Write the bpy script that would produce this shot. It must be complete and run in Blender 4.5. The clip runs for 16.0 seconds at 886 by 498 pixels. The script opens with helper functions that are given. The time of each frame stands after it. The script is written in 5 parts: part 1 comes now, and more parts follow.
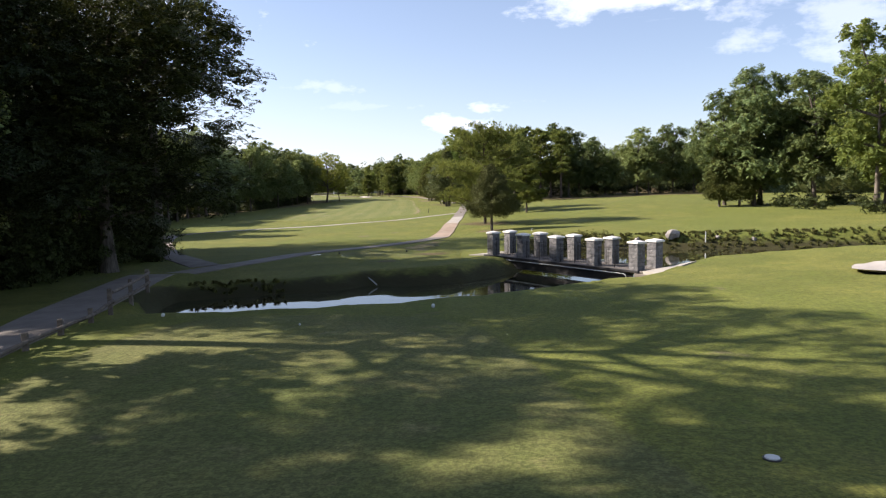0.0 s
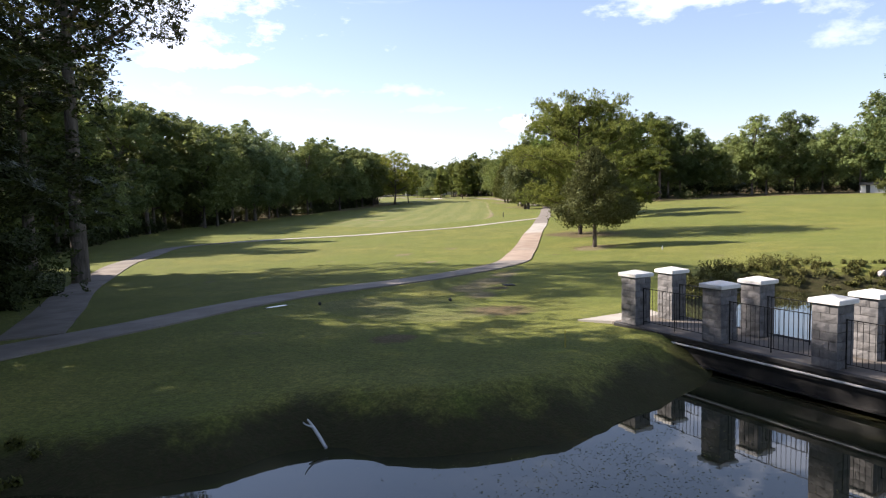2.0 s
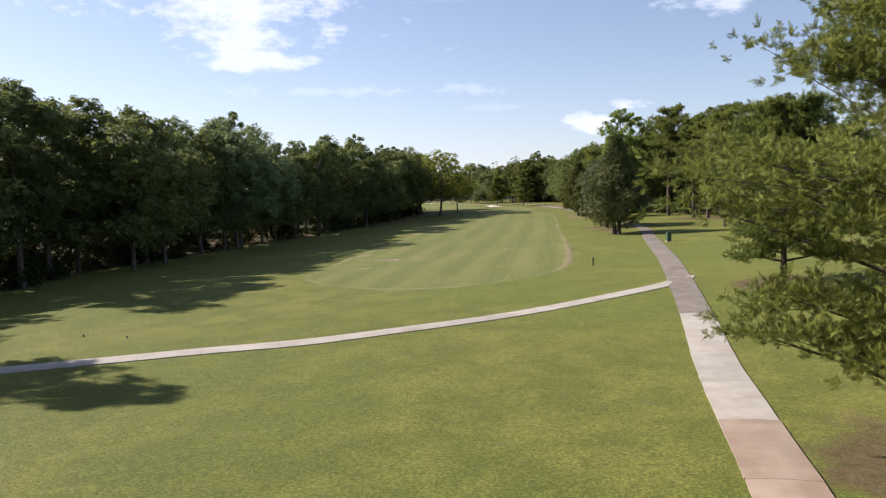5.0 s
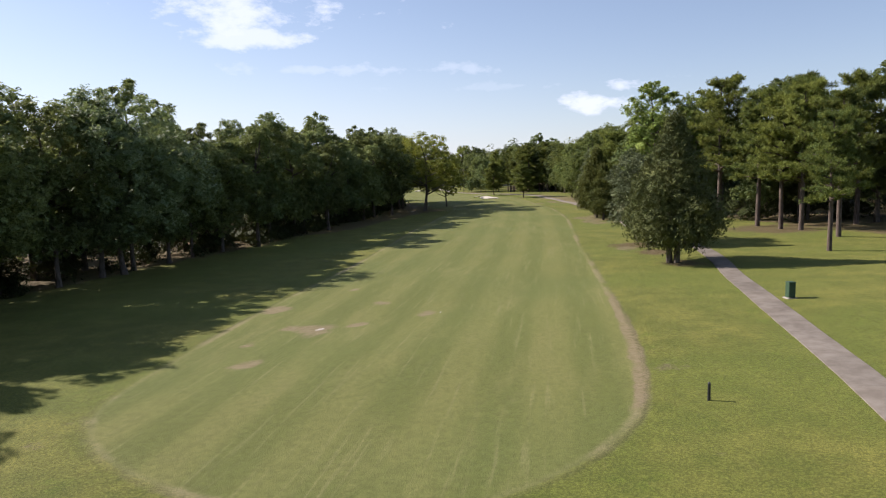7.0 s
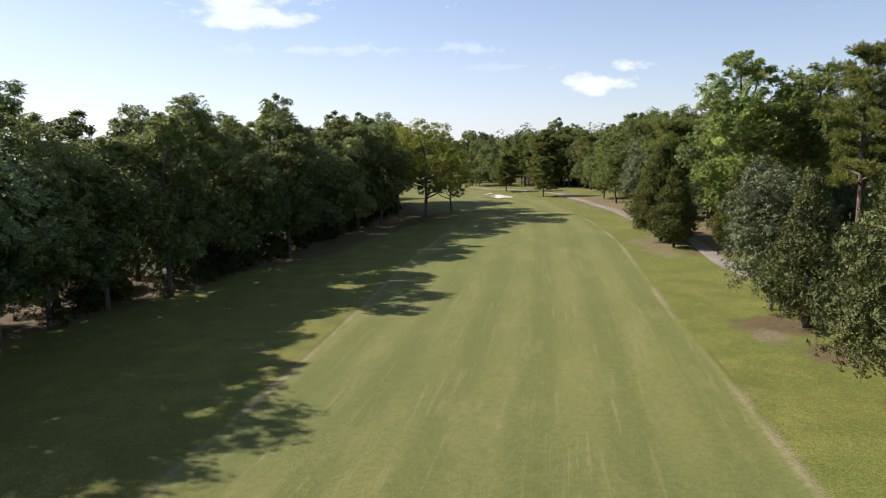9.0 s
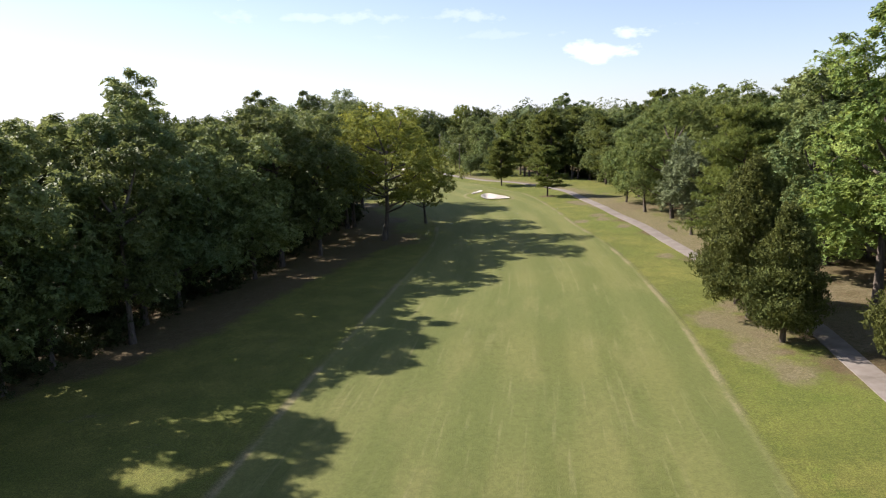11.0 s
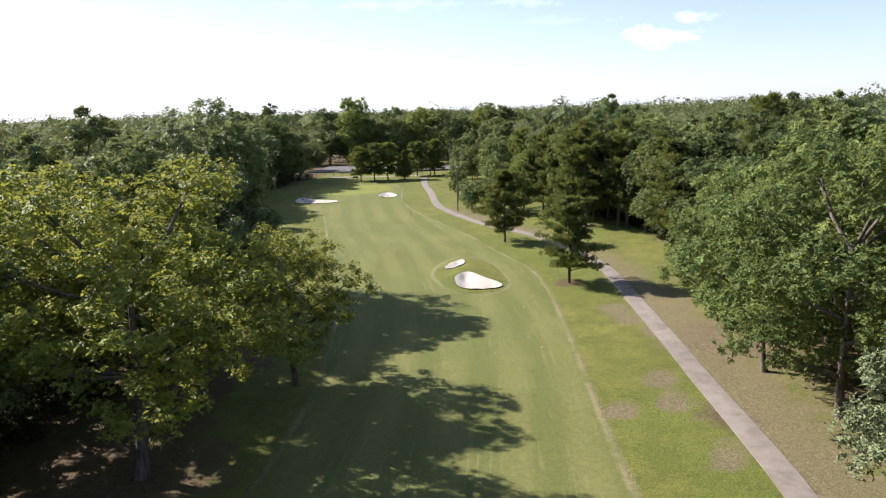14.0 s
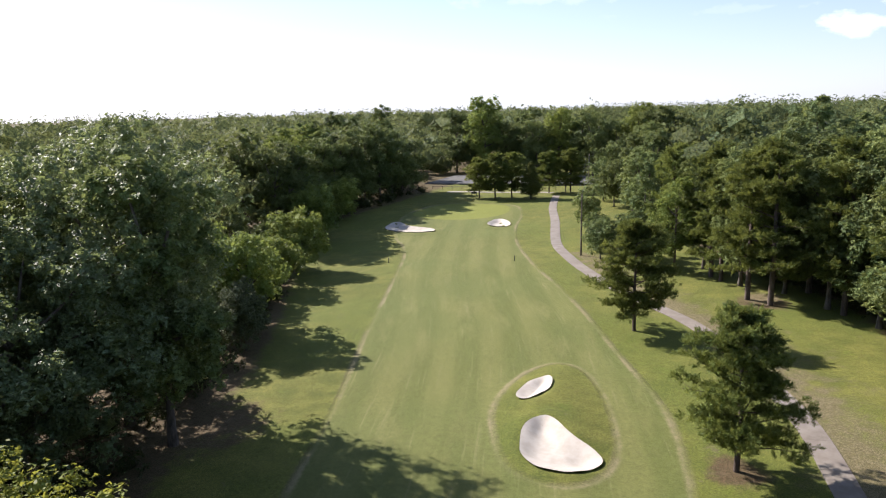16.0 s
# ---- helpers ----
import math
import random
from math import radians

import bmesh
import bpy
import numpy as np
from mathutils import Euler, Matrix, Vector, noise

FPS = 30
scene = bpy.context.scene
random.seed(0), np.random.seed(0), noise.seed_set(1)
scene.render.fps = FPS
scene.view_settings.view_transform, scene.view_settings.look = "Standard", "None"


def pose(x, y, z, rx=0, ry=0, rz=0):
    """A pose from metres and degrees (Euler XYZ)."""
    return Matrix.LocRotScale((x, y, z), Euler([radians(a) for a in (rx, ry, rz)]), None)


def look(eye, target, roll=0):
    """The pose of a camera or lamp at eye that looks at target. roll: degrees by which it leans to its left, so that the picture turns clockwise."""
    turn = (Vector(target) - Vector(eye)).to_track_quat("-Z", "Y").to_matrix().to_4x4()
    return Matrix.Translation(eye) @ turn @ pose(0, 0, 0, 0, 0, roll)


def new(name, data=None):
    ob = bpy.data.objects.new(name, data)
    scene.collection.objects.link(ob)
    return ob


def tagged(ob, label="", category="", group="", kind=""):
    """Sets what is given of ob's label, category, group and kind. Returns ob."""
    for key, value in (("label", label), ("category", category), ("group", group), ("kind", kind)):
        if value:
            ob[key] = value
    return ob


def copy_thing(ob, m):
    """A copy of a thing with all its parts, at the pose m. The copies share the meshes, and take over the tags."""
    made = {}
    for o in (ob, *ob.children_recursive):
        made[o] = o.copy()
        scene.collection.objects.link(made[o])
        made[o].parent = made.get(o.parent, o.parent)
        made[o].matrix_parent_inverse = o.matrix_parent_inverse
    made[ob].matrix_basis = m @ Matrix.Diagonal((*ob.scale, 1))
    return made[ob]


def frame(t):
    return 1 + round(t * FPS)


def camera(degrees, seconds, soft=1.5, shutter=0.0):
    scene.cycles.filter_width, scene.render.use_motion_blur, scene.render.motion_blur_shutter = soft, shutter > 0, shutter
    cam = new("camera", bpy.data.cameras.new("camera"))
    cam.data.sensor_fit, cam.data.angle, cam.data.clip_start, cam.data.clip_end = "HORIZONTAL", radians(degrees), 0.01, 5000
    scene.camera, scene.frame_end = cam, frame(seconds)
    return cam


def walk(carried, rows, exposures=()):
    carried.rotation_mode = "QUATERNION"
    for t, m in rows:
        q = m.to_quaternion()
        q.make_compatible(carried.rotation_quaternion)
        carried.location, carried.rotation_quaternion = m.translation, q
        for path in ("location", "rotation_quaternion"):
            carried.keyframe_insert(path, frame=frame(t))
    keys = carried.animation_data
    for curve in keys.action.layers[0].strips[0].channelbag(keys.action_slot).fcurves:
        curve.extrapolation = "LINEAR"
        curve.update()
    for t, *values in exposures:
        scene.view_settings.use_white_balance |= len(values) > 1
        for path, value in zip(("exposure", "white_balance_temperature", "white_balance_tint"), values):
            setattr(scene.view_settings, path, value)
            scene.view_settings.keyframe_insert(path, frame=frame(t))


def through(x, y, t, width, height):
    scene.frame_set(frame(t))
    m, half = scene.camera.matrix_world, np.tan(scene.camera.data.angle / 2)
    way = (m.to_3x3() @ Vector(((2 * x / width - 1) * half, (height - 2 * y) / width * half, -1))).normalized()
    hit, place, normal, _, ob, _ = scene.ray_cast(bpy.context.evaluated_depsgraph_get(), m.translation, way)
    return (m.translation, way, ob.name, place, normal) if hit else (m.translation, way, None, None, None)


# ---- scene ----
cam = camera(65.3, 16.0, 1.2)
METRES, EYE, TILT, LEAN, TURN = 290.0, 4.9, 0.0, -2.0, 0.0
ROWS = [
    (0.0, 0.0, 0.0, 0.0, -0.26, -4.95, 3.02),
    (0.5, 0.0003, 0.0176, -0.0004, 0.67, -4.81, 3.03),
    (1.0, 0.0004, 0.0382, -0.0013, 2.14, -4.74, 3.08),
    (1.5, 0.0004, 0.0607, -0.0022, 4.08, -4.59, 3.09),
    (2.0, 0.0002, 0.085, -0.0015, 6.15, -4.44, 3.17),
    (2.5, 0.0001, 0.11, -0.0004, 8.07, -4.37, 3.16),
    (3.0, -0.0013, 0.1357, 0.001, 9.93, -4.28, 3.27),
    (3.5, -0.0043, 0.1619, 0.0026, 11.26, -4.21, 3.32),
    (4.0, -0.0077, 0.1887, 0.0043, 11.17, -4.33, 3.35),
    (4.5, -0.0098, 0.2179, 0.0067, 11.18, -4.29, 3.34),
    (5.0, -0.0115, 0.2477, 0.0093, 11.2, -4.28, 3.49),
    (7.5, -0.0322, 0.4016, 0.0221, 10.7, -6.64, 3.11),
    (8.0, -0.0384, 0.4327, 0.0252, 10.74, -7.25, 3.04),
    (8.5, -0.0448, 0.4636, 0.0281, 10.92, -7.41, 3.07),
    (9.0, -0.0504, 0.4961, 0.0315, 11.05, -7.45, 3.09),
    (11.5, -0.0602, 0.6689, 0.048, 11.01, -10.53, 3.27),
    (12.0, -0.0606, 0.7052, 0.0509, 11.0, -10.84, 3.27),
    (12.5, -0.0601, 0.7438, 0.054, 11.51, -10.85, 3.32),
    (13.0, -0.0588, 0.7832, 0.0573, 12.18, -10.86, 3.34),
    (13.5, -0.0571, 0.8211, 0.06, 13.28, -10.74, 3.34),
    (14.0, -0.0562, 0.857, 0.0622, 15.43, -10.68, 3.19),
    (14.5, -0.0573, 0.8926, 0.0637, 18.25, -10.6, 3.15),
    (15.0, -0.0599, 0.9267, 0.0654, 21.87, -10.51, 3.05),
    (15.5, -0.0639, 0.9601, 0.0671, 26.21, -10.31, 2.99),
    (16.0, -0.0693, 0.9922, 0.0691, 28.84, -10.33, 3.06),
]
walk(cam, [(t, pose(0, 0, EYE, TILT, LEAN, TURN) @ pose(METRES * x, METRES * y, METRES * z, 90 + pitch, roll, yaw)) for t, x, y, z, yaw, pitch, roll in ROWS],
     exposures=((0.0, 1.30, 6500, 18), (1.0, 1.48, 6500, 18), (2.0, 1.50, 6500, 18), (3.5, 1.32, 6450, 18), (4.2, 1.28, 6450, 18), (5.0, 1.02, 6450, 18), (7.5, 0.92, 6400, 18), (8.5, 1.02, 6400, 18), (9.0, 1.02, 6400, 18), (11.5, 1.32, 6300, 18), (12.5, 1.42, 6250, 18), (16.0, 1.26, 6200, 18)))
SUN_EL = radians(34.5)      # the sun stands to the west of the fairway
SUN_DIR = Vector((-math.cos(radians(12.5)) * math.cos(SUN_EL), math.sin(radians(12.5)) * math.cos(SUN_EL), math.sin(SUN_EL)))


# ---- world and sun ----
def build_world():
    world = bpy.data.worlds.new("sky")
    scene.world = world
    world.use_nodes = True
    nt = world.node_tree
    nt.nodes.clear()
    N, L = nt.nodes.new, nt.links.new
    out, bg, sky = N("ShaderNodeOutputWorld"), N("ShaderNodeBackground"), N("ShaderNodeTexSky")
    sky.sky_type, sky.sun_disc = "NISHITA", False
    sky.sun_elevation = SUN_EL
    sky.sun_rotation = math.atan2(SUN_DIR.x, SUN_DIR.y)
    sky.air_density, sky.dust_density, sky.ozone_density = 1.0, 0.6, 3.2
    bg.inputs["Strength"].default_value = SKY
    tc, sep = N("ShaderNodeTexCoord"), N("ShaderNodeSeparateXYZ")
    L(tc.outputs["Generated"], sep.inputs[0])

    def m(op, a, b=None):
        n = N("ShaderNodeMath")
        n.operation = op
        for i, v in enumerate((a, b)):
            if v is not None:
                if isinstance(v, (int, float)):
                    n.inputs[i].default_value = v
                else:
                    L(v, n.inputs[i])
        return n.outputs[0]
    up = m("MAXIMUM", sep.outputs["Z"], 0.0)
    den = m("ADD", up, 0.10)
    comb = N("ShaderNodeCombineXYZ")
    L(m("DIVIDE", sep.outputs["X"], den), comb.inputs[0])
    L(m("DIVIDE", sep.outputs["Y"], den), comb.inputs[1])
    # a thin veil everywhere, and the few fair-weather clouds that stand in the north
    az, el = m("ARCTAN2", sep.outputs["X"], sep.outputs["Y"]), m("ARCSINE", sep.outputs["Z"])
    ang = N("ShaderNodeCombineXYZ")
    L(az, ang.inputs[0])
    L(m("MULTIPLY", el, 2.0), ang.inputs[1])

    def cloud_noise(vec, scale, detail, rough):
        no = N("ShaderNodeTexNoise")
        L(vec, no.inputs["Vector"])
        no.inputs["Scale"].default_value, no.inputs["Detail"].default_value, no.inputs["Roughness"].default_value = scale, detail, rough
        return no.outputs["Fac"]

    def smooth(v, lo, hi, gain):
        rg = N("ShaderNodeMapRange")
        rg.interpolation_type = "SMOOTHSTEP"
        rg.inputs[1].default_value, rg.inputs[2].default_value, rg.inputs[4].default_value = lo, hi, gain
        L(v, rg.inputs[0])
        return rg.outputs[0]
    puff = cloud_noise(ang.outputs[0], 9.0, 10, 0.62)
    flat = N("ShaderNodeCombineXYZ")
    L(m("MULTIPLY", az, 1.6), flat.inputs[0])
    L(m("MULTIPLY", el, 17.0), flat.inputs[1])
    wisps = smooth(cloud_noise(flat.outputs[0], 1.5, 8, 0.6), 0.50, 0.85, 0.40)
    total = m("MAXIMUM", wisps, smooth(cloud_noise(comb.outputs[0], 0.22, 8, 0.6), 0.46, 0.90, 0.5))
    for a, e, wa, we, gain in ((-0.45, 0.245, 0.22, 0.075, 0.85), (-0.43, 0.185, 0.10, 0.022, 0.8), (0.035, 0.092, 0.085, 0.022, 0.9), (0.06, 0.112, 0.05, 0.018, 0.8), (0.24, 0.246, 0.15, 0.030, 0.75), (0.55, 0.20, 0.20, 0.07, 0.5), (-0.34, 0.145, 0.32, 0.016, 0.45), (-0.10, 0.118, 0.35, 0.012, 0.35), (0.50, 0.33, 0.5, 0.07, 0.6), (-0.9, 0.35, 0.4, 0.1, 0.8)):
        da, de = m("DIVIDE", m("SUBTRACT", az, a), wa), m("DIVIDE", m("SUBTRACT", el, e), we)
        far = m("SQRT", m("ADD", m("MULTIPLY", da, da), m("MULTIPLY", de, de)))
        total = m("MAXIMUM", total, smooth(m("SUBTRACT", m("MULTIPLY", puff, 4.2), far), 1.10, 2.05, gain))
    # thin haze that whitens towards the horizon
    # and is whiter on the sun's side
    haze = m("MULTIPLY", m("POWER", m("SUBTRACT", 1.0, up), 7.0), smooth(m("MULTIPLY", az, -1.0), -0.40, 0.75, 0.38))
    haze = m("ADD", m("ADD", haze, 0.11), m("MULTIPLY", m("POWER", m("SUBTRACT", 1.0, up), 9.0), 0.26))
    total = m("MINIMUM", m("MAXIMUM", total, haze), 1.0)
    mix = N("ShaderNodeMix")
    mix.data_type = "RGBA"
    L(total, mix.inputs["Factor"])
    L(sky.outputs[0], mix.inputs["A"])
    mix.inputs["B"].default_value = CLOUD
    L(mix.outputs["Result"], bg.inputs["Color"])
    L(bg.outputs[0], out.inputs[0])
    lamp = bpy.data.lights.new("sun", "SUN")
    lamp.energy, lamp.angle, lamp.color = SUN, radians(0.6), (1.0, 0.93, 0.80)
    ob = new("sun", lamp)
    ob.matrix_basis = look(SUN_DIR * 50, (0, 0, 0))


SKY, SUN, CLOUD = 0.066, 5.0, (7.9, 8.6, 9.7, 1)
build_world()


# ---- node helpers and materials ----
class Nodes:
    """A short way to write node materials."""
    def __init__(self, name):
        self.mat = bpy.data.materials.new(name)
        self.mat.use_nodes = True
        self.t = self.mat.node_tree
        self.bsdf = self.t.nodes["Principled BSDF"]
        self.out = self.t.nodes["Material Output"]
        geo = self.t.nodes.new("ShaderNodeNewGeometry")
        self.pos, self.island = geo.outputs["Position"], geo.outputs["Random Per Island"]

    def n(self, kind):
        return self.t.nodes.new("ShaderNode" + kind)

    def put(self, value, socket):
        if isinstance(value, bpy.types.NodeSocket):
            self.t.links.new(value, socket)
        elif value is not None:
            if isinstance(value, tuple) and len(value) == 3 and socket.type == "RGBA":
                value = (*value, 1)
            socket.default_value = value

    def noise(self, scale, detail=3.0, rough=0.5, vec=None, stretch=None):
        n = self.n("TexNoise")
        v = vec or self.pos
        if stretch:
            mp = self.n("Mapping")
            mp.inputs["Scale"].default_value = stretch
            self.put(v, mp.inputs[0])
            v = mp.outputs[0]
        self.put(v, n.inputs["Vector"])
        n.inputs["Scale"].default_value, n.inputs["Detail"].default_value, n.inputs["Roughness"].default_value = scale, detail, rough
        return n.outputs["Fac"]

    def ramp(self, v, lo, hi, a=0.0, b=1.0):
        n = self.n("MapRange")
        n.interpolation_type = "SMOOTHSTEP"
        self.put(v, n.inputs[0])
        for i, x in enumerate((lo, hi, a, b)):
            n.inputs[i + 1].default_value = x
        return n.outputs[0]

    def mix(self, f, a, b, blend="MIX"):
        n = self.n("Mix")
        n.data_type, n.blend_type = "RGBA", blend
        self.put(f, n.inputs["Factor"])
        self.put(a, n.inputs["A"])
        self.put(b, n.inputs["B"])
        return n.outputs["Result"]

    def math(self, op, a, b=None):
        n = self.n("Math")
        n.operation = op
        self.put(a, n.inputs[0])
        self.put(b, n.inputs[1])
        return n.outputs[0]

    def attr(self, name):
        n = self.n("Attribute")
        n.attribute_name = name
        return n.outputs["Fac"]

    def object_random(self):
        return self.n("ObjectInfo").outputs["Random"]

    def bump(self, height, strength, dist, normal=None):
        n = self.n("Bump")
        n.inputs["Strength"].default_value, n.inputs["Distance"].default_value = strength, dist
        self.put(height, n.inputs["Height"])
        if normal:
            self.put(normal, n.inputs["Normal"])
        return n.outputs[0]

    def done(self, color=None, rough=None, normal=None, metal=None, spec=None):
        for key, v in (("Base Color", color), ("Roughness", rough), ("Normal", normal), ("Metallic", metal), ("Specular IOR Level", spec)):
            if v is not None:
                self.put(v, self.bsdf.inputs[key])
        return self.mat


def mat_ground():
    k = Nodes("mown_grass")
    big, mid, fine, tiny = k.noise(0.055, 4), k.noise(0.35, 4, 0.6), k.noise(3.0, 4, 0.65), k.noise(22.0, 3, 0.7)
    streak = k.noise(1.2, 4, 0.6, stretch=(1.0, 0.35, 1.0))
    grain = k.noise(9.0, 4, 0.7)
    rough_c = k.mix(k.ramp(mid, 0.35, 0.68), (0.130, 0.144, 0.027), (0.216, 0.209, 0.046))
    rough_c = k.mix(k.ramp(big, 0.4, 0.62, 0, 0.6), rough_c, (0.130, 0.164, 0.027))
    rough_c = k.mix(k.ramp(streak, 0.58, 0.80, 0, 0.25), rough_c, (0.315, 0.255, 0.087))
    rough_c = k.mix(k.ramp(k.noise(0.8, 6, 0.75), 0.52, 0.70, 0, 0.5), rough_c, (0.095, 0.123, 0.020))
    rough_c = k.mix(k.ramp(k.noise(0.42, 6, 0.68), 0.57, 0.70, 0, 0.55), rough_c, (0.118, 0.165, 0.020))
    # fairway: finer, lighter, with the mower's lanes
    u = k.attr("lane")
    seam_xyz, lay = k.n("SeparateXYZ"), k.n("CombineXYZ")
    k.put(k.pos, seam_xyz.inputs[0])
    k.put(u, lay.inputs[0])
    k.put(seam_xyz.outputs[1], lay.inputs[1])
    along = lay.outputs[0]
    wave = k.math("SINE", k.math("ADD", k.math("MULTIPLY", u, 2 * math.pi / 4.6), k.math("MULTIPLY", k.noise(0.03, 2), 1.2)))
    lanes = k.math("ADD", k.ramp(wave, -0.9, 0.9, 0, 0.58), k.math("MULTIPLY", k.noise(0.9, 4, 0.6, along, (1.4, 0.08, 1)), 0.5))
    fair = k.mix(k.ramp(lanes, 0.15, 0.95), (0.113, 0.127, 0.035), (0.156, 0.160, 0.051))
    fair = k.mix(k.ramp(big, 0.38, 0.66, 0, 0.6), fair, (0.105, 0.127, 0.036))
    fair = k.mix(k.ramp(k.noise(0.22, 6, 0.65, along, (1.6, 0.4, 1)), 0.48, 0.72, 0, 0.6), fair, (0.190, 0.181, 0.067))
    fair = k.mix(k.ramp(k.noise(1.6, 4, 0.6, along, (1.6, 0.06, 1)), 0.56, 0.70, 0, 0.5), fair, (0.214, 0.205, 0.090))
    sd = k.math("ADD", k.attr("sd_fair"), k.math("MULTIPLY", k.math("SUBTRACT", fine, 0.5), 0.35))
    col = k.mix(k.ramp(sd, -0.12, 0.12), rough_c, fair)
    # straw-coloured seam where the cut changes
    seam = k.math("MULTIPLY", k.ramp(k.math("ABSOLUTE", sd), 0.10, 0.50, 1, 0), k.ramp(k.noise(0.09, 4, 0.7), 0.42, 0.60, 0.14, 0.80))
    col = k.mix(seam, col, (0.258, 0.218, 0.128))
    cut = k.math("MULTIPLY", k.ramp(k.math("ABSOLUTE", k.math("ADD", sd, 0.22)), 0.05, 0.17, 1, 0), k.ramp(k.noise(0.05, 3, 0.6), 0.42, 0.62, 0.0, 0.38))
    col = k.mix(cut, col, (0.048, 0.052, 0.016))
    # tees and the putting green: close-cropped
    tee = k.mix(k.ramp(mid, 0.3, 0.7), (0.116, 0.136, 0.035), (0.176, 0.170, 0.060))
    tee = k.mix(k.ramp(k.noise(0.9, 5, 0.7), 0.56, 0.75, 0, 0.6), tee, (0.257, 0.206, 0.100))
    col = k.mix(k.ramp(k.math("ADD", k.attr("sd_tee"), k.math("MULTIPLY", k.math("SUBTRACT", fine, 0.5), 0.3)), -0.12, 0.12), col, tee)
    col = k.mix(k.ramp(k.attr("sd_green"), -0.3, 0.3), col, k.mix(mid, (0.159, 0.184, 0.033), (0.201, 0.211, 0.048)))
    # worn earth and leaf litter
    litter = k.attr("litter")
    wear = k.math("ADD", litter, k.math("MULTIPLY", k.math("SUBTRACT", k.noise(0.5, 5, 0.7), 0.5), 0.9))
    soil = k.mix(k.ramp(fine, 0.35, 0.65), (0.085, 0.049, 0.030), (0.157, 0.097, 0.064))
    soil = k.mix(k.ramp(k.noise(1.3, 4, 0.7), 0.45, 0.7, 0, 0.7), soil, (0.176, 0.122, 0.083))
    col = k.mix(k.ramp(wear, 0.42, 0.72), col, soil)
    bare = k.math("MULTIPLY", k.ramp(k.noise(0.22, 5, 0.65), 0.63, 0.70, 0, 0.75), k.ramp(k.noise(2.0, 4, 0.7), 0.40, 0.60))
    bare = k.math("MULTIPLY", bare, k.ramp(k.attr("sd_fair"), -1.0, 0.0, 1, 0.15))
    col = k.mix(bare, col, (0.178, 0.141, 0.094))
    # dry, thin turf between the path and the pines
    dry = k.math("ADD", k.attr("dry"), k.math("MULTIPLY", k.math("SUBTRACT", k.noise(0.45, 5, 0.7), 0.5), 1.1))
    col = k.mix(k.ramp(dry, 0.35, 0.75, 0, 0.85), col, k.mix(k.ramp(fine, 0.35, 0.65), (0.165, 0.126, 0.076), (0.290, 0.222, 0.155)))
    # damp mud at the water's edge
    wet = k.attr("wet")
    edge = k.math("ADD", wet, k.math("MULTIPLY", k.math("SUBTRACT", k.noise(1.1, 4, 0.7), 0.5), 0.7))
    col = k.mix(k.ramp(edge, 0.30, 0.62), col, k.mix(fine, (0.022, 0.017, 0.009), (0.049, 0.035, 0.019)))
    col = k.mix(k.ramp(fine, 0.36, 0.66, 0.0, 0.40), col, k.mix(0.55, col, (0.026, 0.033, 0.009)))
    short = k.ramp(k.attr("sd_fair"), -0.2, 0.2, 1.0, 0.35)
    col = k.mix(k.math("MULTIPLY", short, k.ramp(grain, 0.42, 0.60, 0.72, 0.0)), col, k.mix(0.65, col, (0.017, 0.022, 0.006)))
    col = k.mix(k.math("MULTIPLY", short, k.ramp(tiny, 0.40, 0.60, 0.0, 0.60)), col, k.mix(0.65, col, (0.017, 0.022, 0.006)))
    h = k.math("ADD", k.math("MULTIPLY", fine, 0.7), tiny)
    # grass blades catch light at low angles
    k.bsdf.inputs["Sheen Weight"].default_value = 0.10
    k.bsdf.inputs["Sheen Roughness"].default_value = 0.45
    k.bsdf.inputs["Sheen Tint"].default_value = (0.62, 0.66, 0.22, 1)
    return k.done(col, 0.9, k.bump(k.math("ADD", h, grain), 0.5, 0.08), spec=0.15)


